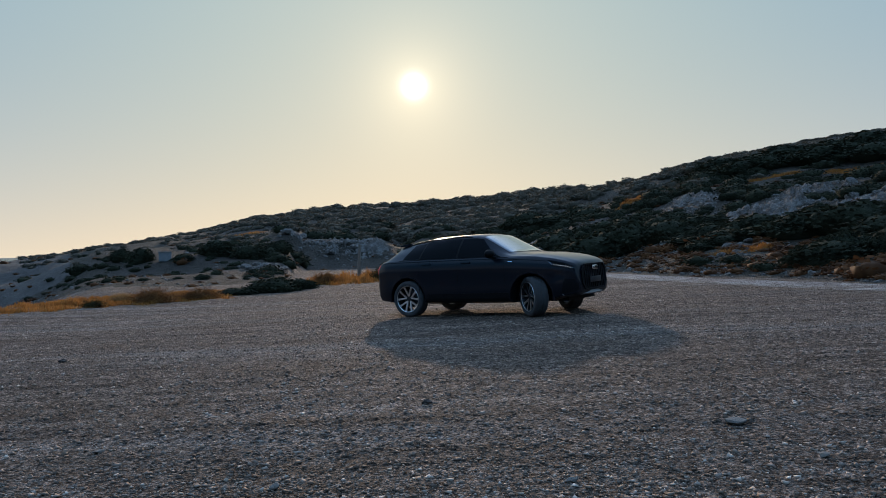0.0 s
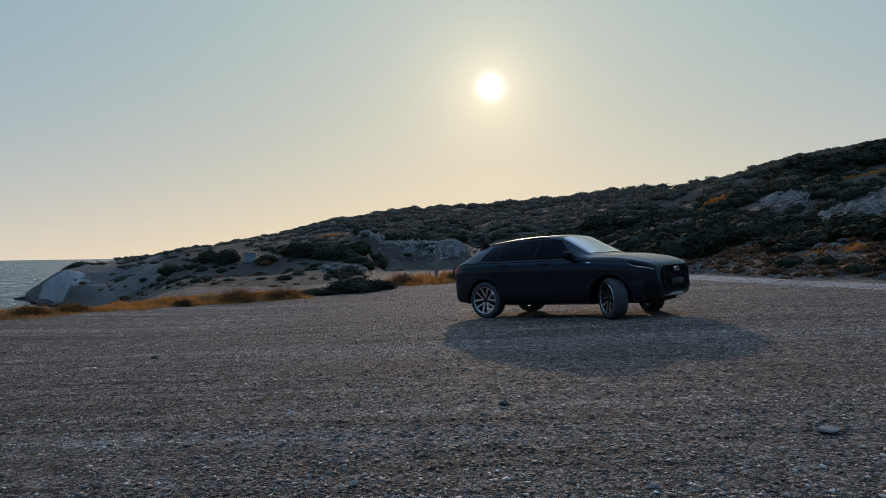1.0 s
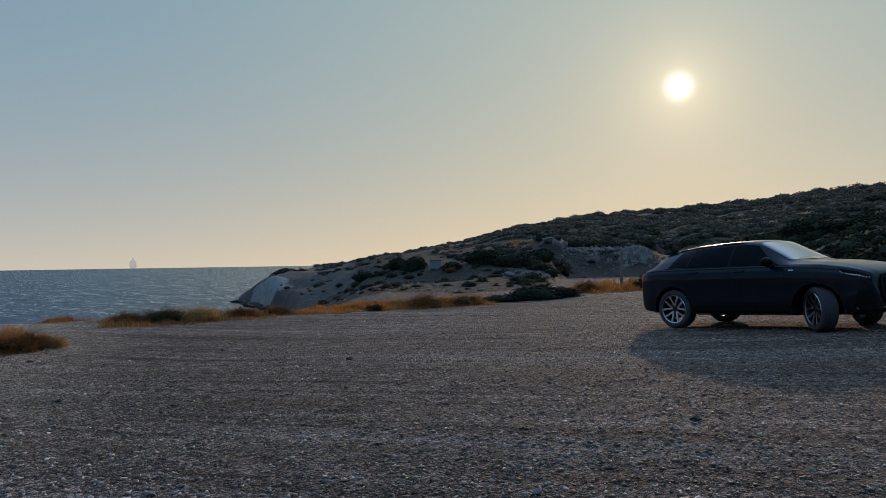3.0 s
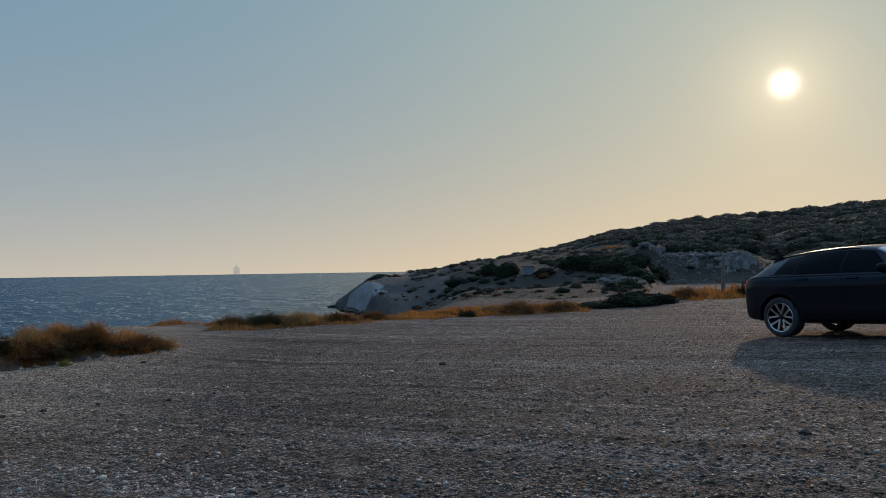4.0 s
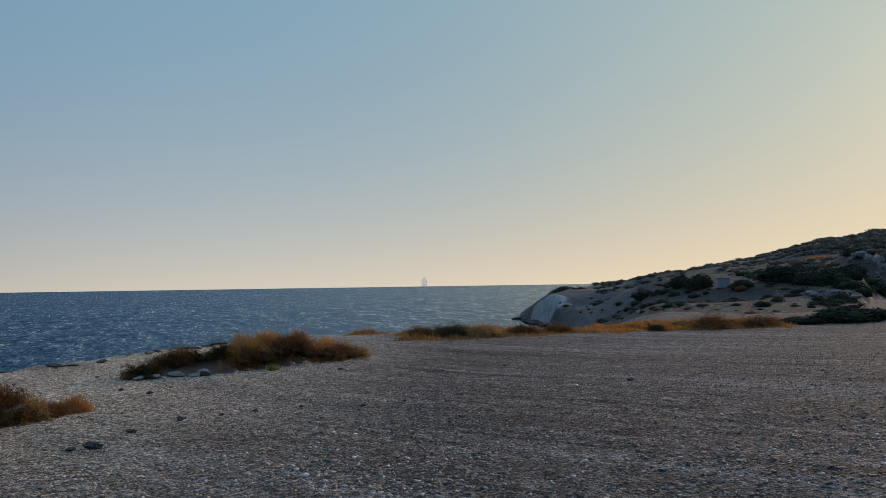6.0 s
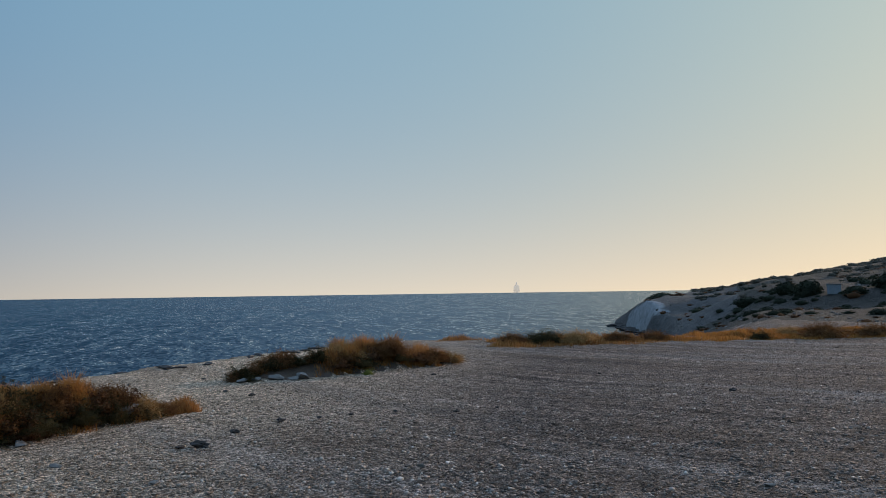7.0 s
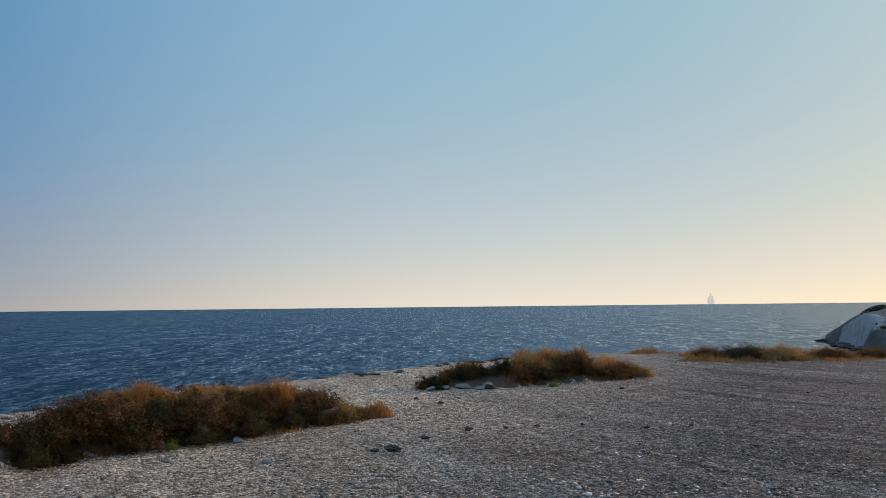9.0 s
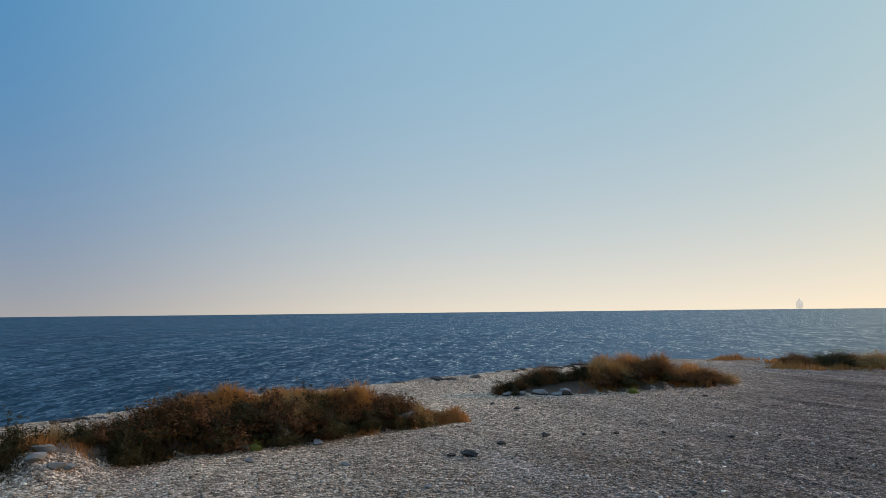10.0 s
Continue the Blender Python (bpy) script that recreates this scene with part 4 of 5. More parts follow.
# grass patches: bearing from, to; distance from, to (at both ends); tallest; blades
# the first eight are brown, the rest golden
PATCHES = [("grass_patch", 69.5, 92.0, 11.0, 12.2, 9.3, 10.5, 0.24, 14000), ("grass_patch", 70.0, 91.0, 10.70, 11.7, 9.35, 10.3, 0.38, 32000), ("grass_patch", 48.0, 58.0, 16.9, 18.6, 15.1, 16.8, 0.42, 15000), ("grass_patch", 30.0, 45.0, 24.0, 28.5, 21.8, 25.5, 0.26, 20000),
           ("grass_patch", 44.5, 49.0, 26.0, 28.0, 25.0, 27.0, 0.25, 2500), ("grass_patch", 66.0, 70.5, 11.3, 12.0, 10.9, 11.5, 0.22, 2500), ("grass_patch", 73.0, 92.0, 10.2, 10.55, 8.95, 9.2, 0.20, 2200), ("grass_patch", 92.5, 99.0, 8.6, 9.8, 8.3, 9.6, 0.16, 3000),
           ("grass_patch", 15.0, 31.5, 28.0, 36.0, 23.6, 30.0, 0.21, 36000), ("grass_patch", 4.0, 10.5, 36.0, 46.0, 34.0, 46.0, 0.45, 12000), ("grass_patch", -12.5, -8.0, 96.0, 108.0, 96.0, 108.0, 0.8, 4000), ("grass_patch", -26.8, -21.6, 75.0, 77.5, 76.0, 78.5, 0.3, 3000),
           ("grass_patch", -31.5, -26.9, 75.5, 78.5, 75.5, 78.0, 0.3, 3000), ("grass_patch", -16.2, -13.0, 76.5, 79.5, 76.5, 79.5, 0.4, 2500), ("grass_patch", -31, -26, 98.0, 104.0, 96.0, 102.0, 0.7, 3000), ("grass_patch", 13.2, 17.5, 138.0, 144.0, 138.0, 144.0, 0.4, 2000),
           ("grass_patch", 48.5, 57.5, 16.75, 17.3, 15.05, 15.6, 0.30, 5000), ("grass_patch", -24.5, -19.5, 33.5, 35.0, 34.0, 36.0, 0.25, 2500)]
for k, (name, a0, a1, n0, f0, n1, f1, tall, blades) in enumerate(PATCHES):
    rng = np.random.RandomState(60 + k)
    n = blades * 4
    s = rng.rand(n)
    t = rng.rand(n)
    az = a0 + (a1 - a0) * s
    r = (n0 + (n1 - n0) * s) * (1 - t) + (f0 + (f1 - f0) * s) * t
    x, y = polar(az, r)
    edge = np.minimum(np.minimum(s, 1 - s) * 5, np.minimum(t, 1 - t) * 3)
    edge = edge + 0.45 * wave(x, y, 0.45, 85 + k) - 0.15
    full = np.clip(edge, 0, 1) * (0.6 + 0.5 * wave(x, y, 0.35, 70 + k) + 0.45 * wave(x, y, 1.3, 75 + k))
    keep = rng.rand(n) < full
    x, y, full, r = x[keep], y[keep], full[keep], r[keep]
    length = tall * (0.2 + 0.8 * rng.rand(len(x)) ** 1.9) * (1.0 + 0.6 * wave(x, y, 0.8, 80 + k)) * np.clip(0.4 + 0.8 * full, 0.3, 1.2)
    v, f = grass_arrays(rng, x, y, length, 0.0012 + 0.00030 * np.mean(r))
    tagged(fast_mesh(name, v, f, MAT_GRASS_BROWN if k in (0, 2, 3, 4, 5, 7) else MAT_GRASS), "dry golden grass at the edge of the lot", "grass", kind="stuff")

# shrubs of leafy sprigs round a dark heart
def sprig_arrays(rng, sprigs, leaves):
    d = rng.randn(sprigs, 3)
    d[:, 2] = np.abs(d[:, 2]) * 0.9 + 0.02
    d /= np.linalg.norm(d, axis=1, keepdims=True)
    lobe = 1 + 0.22 * np.sin(3 * np.arctan2(d[:, 1], d[:, 0]) + rng.rand() * 6) + 0.11 * rng.randn(sprigs)
    pick = rng.randint(0, sprigs, leaves)
    t = 0.25 + 0.80 * rng.rand(leaves, 1) ** 0.7
    c = d[pick] * t * lobe[pick][:, None] + rng.randn(leaves, 3) * 0.05 * (0.4 + t)
    c[:, 2] += 0.10 - 0.16 * (t[:, 0] * np.hypot(d[pick, 0], d[pick, 1])) ** 2
    quad = np.array([[-0.35, -0.7, 0], [0.4, -0.6, 0.1], [0.05, 1.0, 0]])
    q = np.einsum("nij,kj->nki", turned(rng, leaves), quad) * (0.055 * (0.5 + rng.rand(leaves)))[:, None, None] + c[:, None]
    b = np.arange(leaves) * 3
    cv, cf = ico(2)
    cv = cv * (1 + 0.2 * rng.randn(len(cv), 1)) * (0.46, 0.46, 0.40) + (0, 0, 0.18)
    return np.concatenate([q.reshape(-1, 3), cv]), np.concatenate([np.stack([b, b + 1, b + 2], -1), cf + leaves * 3])


LEAFY = [array_mesh("leafy_shrub", *sprig_arrays(rng, 120, 3600), mat) for mat in (MAT_OLIVE, MAT_BUSH_DRY, MAT_OLIVE, MAT_RUST, MAT_BUSH_DRY)]


def put_leafy(az, r, w, h, k, label):
    x, y = (float(v) for v in polar(az, r))
    ob = new("shrub", LEAFY[k % 5])
    ob.matrix_world = pose(x, y, float(height(x, y)) - 0.15 * h, 0, 0, az + 77 * k) @ Matrix.Diagonal((w, w * 0.9, h, 1))
    tagged(ob, label, "bush", "shrubs in the grass")


SHRUB_LABELS = ("olive green leafy shrub on the earth bank", "brown dry leafy shrub on the earth bank", "olive green leafy shrub on the earth bank", "rust brown leafy shrub on the earth bank", "brown dry leafy shrub on the earth bank")
rng = np.random.RandomState(71)
for k in range(30):                                          # along the steep face of the near bank
    az = 69.6 + 24.4 * (k + float(rng.uniform(0.2, 0.8))) / 30
    big = float(np.interp(az, (69, 72, 76, 90, 94), (0.55, 0.85, 1.0, 1.05, 0.6)))
    put_leafy(az, float(BANK_1(az)) + float(rng.uniform(0.05, 0.42)), big * float(rng.uniform(0.28, 0.50)), big * float(rng.uniform(0.24, 0.40)), (0, 3, 0, 1, 3, 0, 3, 4)[k % 8], SHRUB_LABELS[(0, 3, 0, 1, 3, 0, 3, 4)[k % 8]])
for k in range(8):                                           # on its top
    az = 71.0 + 22.0 * (k + float(rng.uniform(0.2, 0.8))) / 8
    put_leafy(az, float(BANK_1(az)) + float(rng.uniform(0.6, 1.1)), float(rng.uniform(0.22, 0.36)), float(rng.uniform(0.10, 0.17)), (1, 3, 4)[k % 3], SHRUB_LABELS[(1, 3, 4)[k % 3]])
for k, (az, d, w, h) in enumerate([(91.0, 0.10, 0.36, 0.40), (89.4, 0.05, 0.30, 0.34), (97.6, 0.4, 0.36, 0.36), (99.0, 0.2, 0.4, 0.38)]):
    put_leafy(az, float(BANK_1(az)) + d, w, h, 2 * (k % 2), SHRUB_LABELS[0])
for k in range(12):                                          # dark shrubs and stones at one end of the second bank
    az = 57.0 + 7.2 * (k + float(rng.uniform(0.2, 0.8))) / 12
    put_leafy(az, float(BANK_2(az)) + float(rng.uniform(0.1, 0.7)), float(rng.uniform(0.22, 0.36)), float(rng.uniform(0.15, 0.26)), (0, 2, 1)[k % 3], SHRUB_LABELS[(0, 2, 1)[k % 3]])
for k in range(9):
    az = 48.2 + 8.6 * (k + float(rng.uniform(0.2, 0.8))) / 9
    put_leafy(az, float(BANK_2(az)) + float(rng.uniform(0.15, 0.5)), float(rng.uniform(0.30, 0.46)), float(rng.uniform(0.14, 0.24)), (0, 1, 3)[k % 3], SHRUB_LABELS[(0, 1, 3)[k % 3]])
# twiggy dry shrubs: bearing, distance, half-width, height
for k, (az, r, w, h, dry) in enumerate([(98.5, 9.6, 0.35, 0.20, True), (95.2, 9.4, 0.30, 0.20, True), (88.0, 9.6, 0.35, 0.30, True), (83.5, 9.9, 0.35, 0.28, True), (79.5, 10.1, 0.35, 0.26, True), (76.0, 10.6, 0.35, 0.24, True), (72.0, 10.9, 0.35, 0.26, True), (70.2, 11.0, 0.30, 0.24, True), (68.8, 11.2, 0.25, 0.14, True),
                                        (60.5, 15.6, 0.5, 0.25, True), (56.0, 16.0, 0.5, 0.28, True), (52.5, 16.4, 0.6, 0.28, True), (49.0, 17.2, 0.5, 0.22, True), (47.8, 17.6, 0.45, 0.18, True), (43.0, 23.5, 0.6, 0.34, True), (40.5, 24.0, 0.9, 0.36, False), (38.0, 24.0, 0.8, 0.34, True), (35, 24.8, 0.7, 0.28, True), (32.5, 25.4, 0.6, 0.26, True),
                                        (25.2, 26.0, 0.45, 0.22, False), (21.3, 27.8, 0.9, 0.42, True), (18.2, 28.8, 0.95, 0.34, True), (23.4, 29, 0.6, 0.25, True), (9, 37, 0.9, 0.5, True), (5, 39, 0.6, 0.5, False), (44.5, 29, 0.6, 0.25, False), (42.0, 29.5, 0.6, 0.22, False), (47.5, 27, 0.6, 0.25, False)]):
    put_bush(az, r, w, h, k, dry, label="brown dry shrub in the grass" if dry else "dark green shrub in the grass", group="shrubs in the grass")


def weed(az, r, h, k):
    rng = np.random.RandomState(90 + k)
    v, f = twig_arrays(rng, 90, 420)
    v = v * h * (1.2, 1.2, 1.2)
    ob = fast_mesh("weed", v, f, MAT_GREEN)
    x, y = (float(q) for q in polar(az, r))
    ob.matrix_world = pose(x, y, float(height(x, y)) - 0.02)
    tagged(ob, "bright green weed growing in the gravel", "weed", "weeds")


for k, (az, r, h) in enumerate([(54.0, 15.3, 0.16), (86.5, 5.95, 0.10), (82.2, 9.45, 0.14), (99.5, 8.0, 0.16)]):
    weed(az, r, h, k)


def build_post():
    bm = bmesh.new()
    rows = []
    for k in range(9):
        z = 2.05 * k / 8
        rows.append([bm.verts.new(((0.10 - 0.012 * z + 0.012 * math.sin(3 * a + k)) * math.cos(a) , (0.10 - 0.012 * z) * math.sin(a), z - 0.1)) for a in (2 * math.pi * j / 12 for j in range(12))])
    for a, b in zip(rows, rows[1:]):
        for j in range(12):
            bm.faces.new((a[j], a[(j + 1) % 12], b[(j + 1) % 12], b[j]))
    bm.faces.new(list(reversed(rows[0])))
    bm.faces.new(rows[-1])
    me = bpy.data.meshes.new("post")
    bm.to_mesh(me)
    bm.free()
    me.materials.append(MAT_WOOD)
    ob = new("post", me)
    x, y = (float(q) for q in polar(6.48, 41.5))
    ob.matrix_world = pose(x, y, float(height(x, y)), 1, 2, 0)
    tagged(ob, "weathered grey wooden post beside the track", "post")


build_post()


def build_ship():
    ship = new("ship")
    x, y = (float(q) for q in polar(42.56, 4100.0))
    ship.matrix_world = pose(x, y, SEA, 0, 0, 42.56)
    tagged(ship, "large ship far out on the hazy horizon", "ship")
    # near-white colour and a see-through mix imitate the haze before the ship
    mat = simple("haze_paled_ship", (0.88, 0.85, 0.80), 0.8, 0, 0.05, 0.05)
    veil, mixer, links = mat.node_tree.nodes.new("ShaderNodeBsdfTransparent"), mat.node_tree.nodes.new("ShaderNodeMixShader"), mat.node_tree.links
    mixer.inputs[0].default_value = 0.78
    links.new(mat.node_tree.nodes["Principled BSDF"].outputs[0], mixer.inputs[1])
    links.new(veil.outputs[0], mixer.inputs[2])
    links.new(mixer.outputs[0], mat.node_tree.nodes["Material Output"].inputs["Surface"])

    def add(name, sections):
        bm = bmesh.new()
        rows = [[bm.verts.new((w * sx, d * sy, z)) for sx, sy in ((-1, -0.7), (-0.5, -1), (0.5, -1), (1, -0.7), (1, 0.7), (0.5, 1), (-0.5, 1), (-1, 0.7))] for w, d, z in sections]
        for a, b in zip(rows, rows[1:]):
            for j in range(8):
                bm.faces.new((a[j], a[(j + 1) % 8], b[(j + 1) % 8], b[j]))
        bm.faces.new(list(reversed(rows[0])))
        bm.faces.new(rows[-1])
        me = bpy.data.meshes.new(name)
        bm.to_mesh(me)
        bm.free()
        me.materials.append(mat)
        ob = new(name, me)
        ob.parent = ship
    add("hull", [(14, 70, 0), (18, 80, 16)])
    add("superstructure", [(16, 30, 16), (16, 28, 34), (12, 22, 36), (11, 20, 42)])
    add("funnel", [(5, 8, 42), (4, 7, 52)])
    add("mast", [(1.5, 1.5, 52), (0.8, 0.8, 60)])


build_ship()


# wet dark rocks along the edge of the shore
rng = np.random.RandomState(44)
for k in range(46):
    az = float(rng.uniform(40, 96))
    put_stone(az, float(COAST_R(az)) - 0.7 - 0.9 * float(rng.rand()), float(0.07 * math.exp(0.45 * min(1.2, rng.randn()))), k, "dark weathered rock on the edge of the shore", "shore_rock", "rocks along the shore", CLOD, stretch=(2.2, 1.2, 0.7))

# wet rocks at the foot of the headland
rng = np.random.RandomState(46)
for k in range(26):
    az = float(rng.uniform(32.4, 35.3))
    r = float(np.interp(az, (32.6, 34.2, 35.9), (104, 122, 143))) + float(rng.uniform(-2, 3))
    x, y = (float(q) for q in polar(az, r))
    ob = new("shore_rock", CLOD)
    size = float(0.75 * math.exp(0.4 * min(1.2, rng.randn())))
    ob.matrix_world = pose(x, y, SEA - 0.15, 0, 0, 61 * k) @ Matrix.Diagonal((size * 1.5, size, size * 0.8, 1))
    tagged(ob, "dark wet rock at the foot of the headland", "rock", "rocks along the shore")

# rocks in the near brush
for k, (az, r, s, st) in enumerate([(71.4, 10.9, 0.24, (1.3, 0.8, 0.8)), (80.3, 9.85, 0.20, (1, 0.8, 1.0)), (77.6, 9.75, 0.12, (2.0, 0.7, 0.5)), (82.6, 9.5, 0.07, (1.3, 0.8, 0.8)), (60.8, 15.0, 0.15, (1.3, 0.8, 0.8)), (62.3, 14.9, 0.12, (1, 1, 0.8)), (58.9, 15.0, 0.18, (1.3, 0.8, 0.8)), (59.6, 14.9, 0.13, (1.2, 0.8, 0.7)), (63.3, 14.8, 0.12, (1.2, 0.8, 0.7)), (96.5, 8.3, 0.12, (1, 1, 0.7)), (95.2, 8.2, 0.10, (1, 1, 0.8)), (94.4, 8.3, 0.08, (1, 1, 0.7)), (95.9, 8.55, 0.13, (1.2, 1, 0.7))]):
    put_stone(az, r, s, k, "grey limestone rock half hidden in brush", "rock", "rocks in the brush", NEAR_STONES[k % 5], stretch=st)


def build_hut():
    x, y = (float(q) for q in polar(20.5, 64.0))
    hut = new("well_house")
    hut.matrix_world = pose(x, y, float(height(x, y)), 0, 0, 20.5) @ Matrix.Diagonal((0.42, 0.42, 0.31, 1))
    tagged(hut, "small whitewashed flat-roofed well house among bushes", "well house")
    white = simple("whitewash", (0.24, 0.235, 0.225), 0.9, 0, 0.25, 1.5, 0.01)
    for name, size, at, mat in (("wall", (2.3, 2.0, 2.4), (0, 0, 1.0), white), ("roof", (2.5, 2.2, 0.14), (0, 0, 2.27), white), ("door", (0.7, 0.04, 1.7), (-0.5, -1.01, 0.85), white)):
        bm = bmesh.new()
        bmesh.ops.create_cube(bm, size=1.0, matrix=pose(*at) @ Matrix.Diagonal((*size, 1)))
        bmesh.ops.bevel(bm, geom=list(bm.edges), offset=0.015, segments=1, affect="EDGES")
        me = bpy.data.meshes.new(name)
        bm.to_mesh(me)
        bm.free()
        me.materials.append(mat)
        ob = new(name, me)
        ob.parent = hut


build_hut()
# ---- the car ----
def part(name, bm, mat, parent, label=""):
    me = bpy.data.meshes.new(name)
    bm.to_mesh(me)
    bm.free()
    me.materials.append(mat)
    me.shade_smooth()
    me.set_sharp_from_angle(angle=radians(38))
    ob = new(name, me)
    ob.parent = parent
    if label:
        tagged(ob, label)
    return ob


def empty(name, m, label, category, group=""):
    ob = new(name)
    ob.empty_display_size = 0.2
    ob.matrix_world = m
    return tagged(ob, label, category, group)


# profile curves of the body along its length (x forward, from the middle of the wheelbase)
TOP = knots([(-2.56, 0.96), (-2.545, 1.08), (-2.50, 1.165), (-2.40, 1.215), (-2.27, 1.26), (-2.20, 1.30), (-1.90, 1.545), (-1.82, 1.575), (-1.5, 1.635), (-1.0, 1.688), (-0.5, 1.712), (-0.1, 1.715),
             (0.15, 1.706), (0.30, 1.68), (0.42, 1.625), (0.75, 1.445), (0.99, 1.315), (1.12, 1.275), (1.6, 1.238), (1.95, 1.182), (2.15, 1.132), (2.27, 1.09), (2.34, 1.055), (2.38, 1.015), (2.40, 0.965), (2.415, 0.86), (2.42, 0.72)])
WIDE = knots([(-2.56, 0.70), (-2.51, 0.80), (-2.40, 0.90), (-2.15, 0.965), (-1.85, 0.985), (-1.5, 0.999), (-1.1, 0.985), (-0.7, 0.968), (0.7, 0.968), (1.1, 0.985), (1.5, 0.999), (1.85, 0.982), (2.05, 0.95), (2.2, 0.90), (2.31, 0.83), (2.385, 0.75), (2.42, 0.66)])
BOTTOM = knots([(-2.56, 0.58), (-2.51, 0.44), (-2.35, 0.33), (-1.9, 0.29), (-1.0, 0.27), (1.0, 0.27), (1.9, 0.30), (2.1, 0.345), (2.35, 0.38), (2.42, 0.43)])
BELT = knots([(-2.56, 0.92), (-2.50, 1.08), (-2.3, 1.19), (-2.0, 1.225), (-1.0, 1.22), (0.5, 1.205), (1.1, 1.18), (1.6, 1.14), (1.95, 1.10), (2.2, 1.04), (2.35, 0.965), (2.42, 0.64)])
ROOF_W = knots([(-2.56, 0.60), (-2.3, 0.70), (-2.2, 0.68), (-1.9, 0.60), (-1.5, 0.605), (-0.5, 0.635), (0.2, 0.63), (0.6, 0.665), (1.0, 0.74), (1.2, 0.80), (1.5, 0.83), (2.0, 0.79), (2.3, 0.70), (2.42, 0.50)])


def section(x):
    """Half cross-section of the body at x: points from the sill's middle over the side to the roof's middle."""
    w, b, t, belt, rw = float(WIDE(x)), float(BOTTOM(x)), float(TOP(x)), float(BELT(x)), float(ROOF_W(x))
    belt = min(belt, t - 0.03)
    edge = t - 0.045 - 0.035 * min(1.0, max(0.0, (t - 1.24) / 0.12))
    edge = max(edge, belt + 0.01)
    lo = b + 0.10
    pts = [(0, b), (w * 0.80, b), (w * 0.95, b + 0.04), (w * 0.985, lo), (w, lo + 0.35 * (belt - lo)), (w * 0.985, lo + 0.52 * (belt - lo)), (w * 0.998, lo + 0.70 * (belt - lo)),
           (w * 0.992, lo + 0.84 * (belt - lo)), (w * 0.955, belt - 0.02), (w * 0.93, belt)]
    a, c = (w * 0.93, belt), (min(rw, w * 0.9), edge)
    for k in (0.33, 0.66, 1.0):
        bow = 0.025 * math.sin(math.pi * k)
        pts.append((a[0] + (c[0] - a[0]) * k + bow, a[1] + (c[1] - a[1]) * k + bow * 0.3))
    rim = c[0]
    pts += [(rim * 0.93, edge + (t - edge) * 0.45), (rim * 0.75, edge + (t - edge) * 0.75), (rim * 0.4, t - 0.006), (0, t)]
    return pts


def surface(x, u):
    """A point on the body's right flank at x; u counts the points of section()."""
    s = section(x)
    i = min(int(u), len(s) - 2)
    f = u - i
    return Vector((x, -(s[i][0] * (1 - f) + s[i + 1][0] * f), s[i][1] * (1 - f) + s[i + 1][1] * f))


STATIONS = sorted(set([-2.56, -2.553, -2.54, -2.52, -2.49, -2.45, -2.40, -2.34, -2.27, -2.2, -2.12, -2.04, -1.97, -1.90, -1.86] + [round(-1.8 + 0.1 * i, 3) for i in range(40)] + [0.15, 0.25, 0.32, 0.38, 0.45, 1.05, 1.15, 2.15, 2.2, 2.24, 2.28, 2.31, 2.34, 2.36, 2.38, 2.395, 2.408, 2.416, 2.42]))


def lofted():
    bm = bmesh.new()
    rows = []
    for x in STATIONS:
        s = section(x)
        ring = [bm.verts.new((x, -p[0], p[1])) for p in s] + [bm.verts.new((x, p[0], p[1])) for p in reversed(s[1:-1])]
        rows.append(ring)
    n = len(rows[0])
    for a, b in zip(rows, rows[1:]):
        for j in range(n):
            bm.faces.new((a[j], a[(j + 1) % n], b[(j + 1) % n], b[j]))
    bm.faces.new(rows[0])
    bm.faces.new(list(reversed(rows[-1])))
    bmesh.ops.recalc_face_normals(bm, faces=bm.faces)
    return bm


def tube(bm, r0, r1, y0, y1, n=40, centre=(0, 0, 0)):
    """A ring round the y axis, from inner radius r0 to r1 between y0 and y1."""
    vs = []
    for r, y in ((r0, y0), (r1, y0), (r1, y1), (r0, y1)):
        vs.append([bm.verts.new((centre[0] + r * math.cos(2 * math.pi * k / n), centre[1] + y, centre[2] + r * math.sin(2 * math.pi * k / n))) for k in range(n)])
    for a in range(4):
        p, q = vs[a], vs[(a + 1) % 4]
        for k in range(n):
            bm.faces.new((p[k], p[(k + 1) % n], q[(k + 1) % n], q[k]))
    bmesh.ops.recalc_face_normals(bm, faces=bm.faces)


# the car stands on its four tyres: its height and tilt follow the ground under them
CAR_X, CAR_Y, CAR_YAW = 1.024, 16.146, -34.15


def car_pose():
    c, s = math.cos(radians(CAR_YAW)), math.sin(radians(CAR_YAW))
    z = {(i, j): float(height(CAR_X + c * 1.4975 * i - s * 0.86 * j, CAR_Y + s * 1.4975 * i + c * 0.86 * j)) for i in (-1, 1) for j in (-1, 1)}
    nose = math.degrees(math.atan((z[1, 1] + z[1, -1] - z[-1, 1] - z[-1, -1]) / 2 / 2.995))
    bank = math.degrees(math.atan((z[1, 1] + z[-1, 1] - z[1, -1] - z[-1, -1]) / 2 / 1.72))
    return pose(CAR_X, CAR_Y, sum(z.values()) / 4 - 0.004, bank, -nose, CAR_YAW)


CAR_AT = car_pose()
WHEELS = [(-1.4975, -0.845, 0.0), (1.4975, -0.845, -36.0), (-1.4975, 0.845, 180.0), (1.4975, 0.845, 144.0)]
WHEEL_R = 0.395


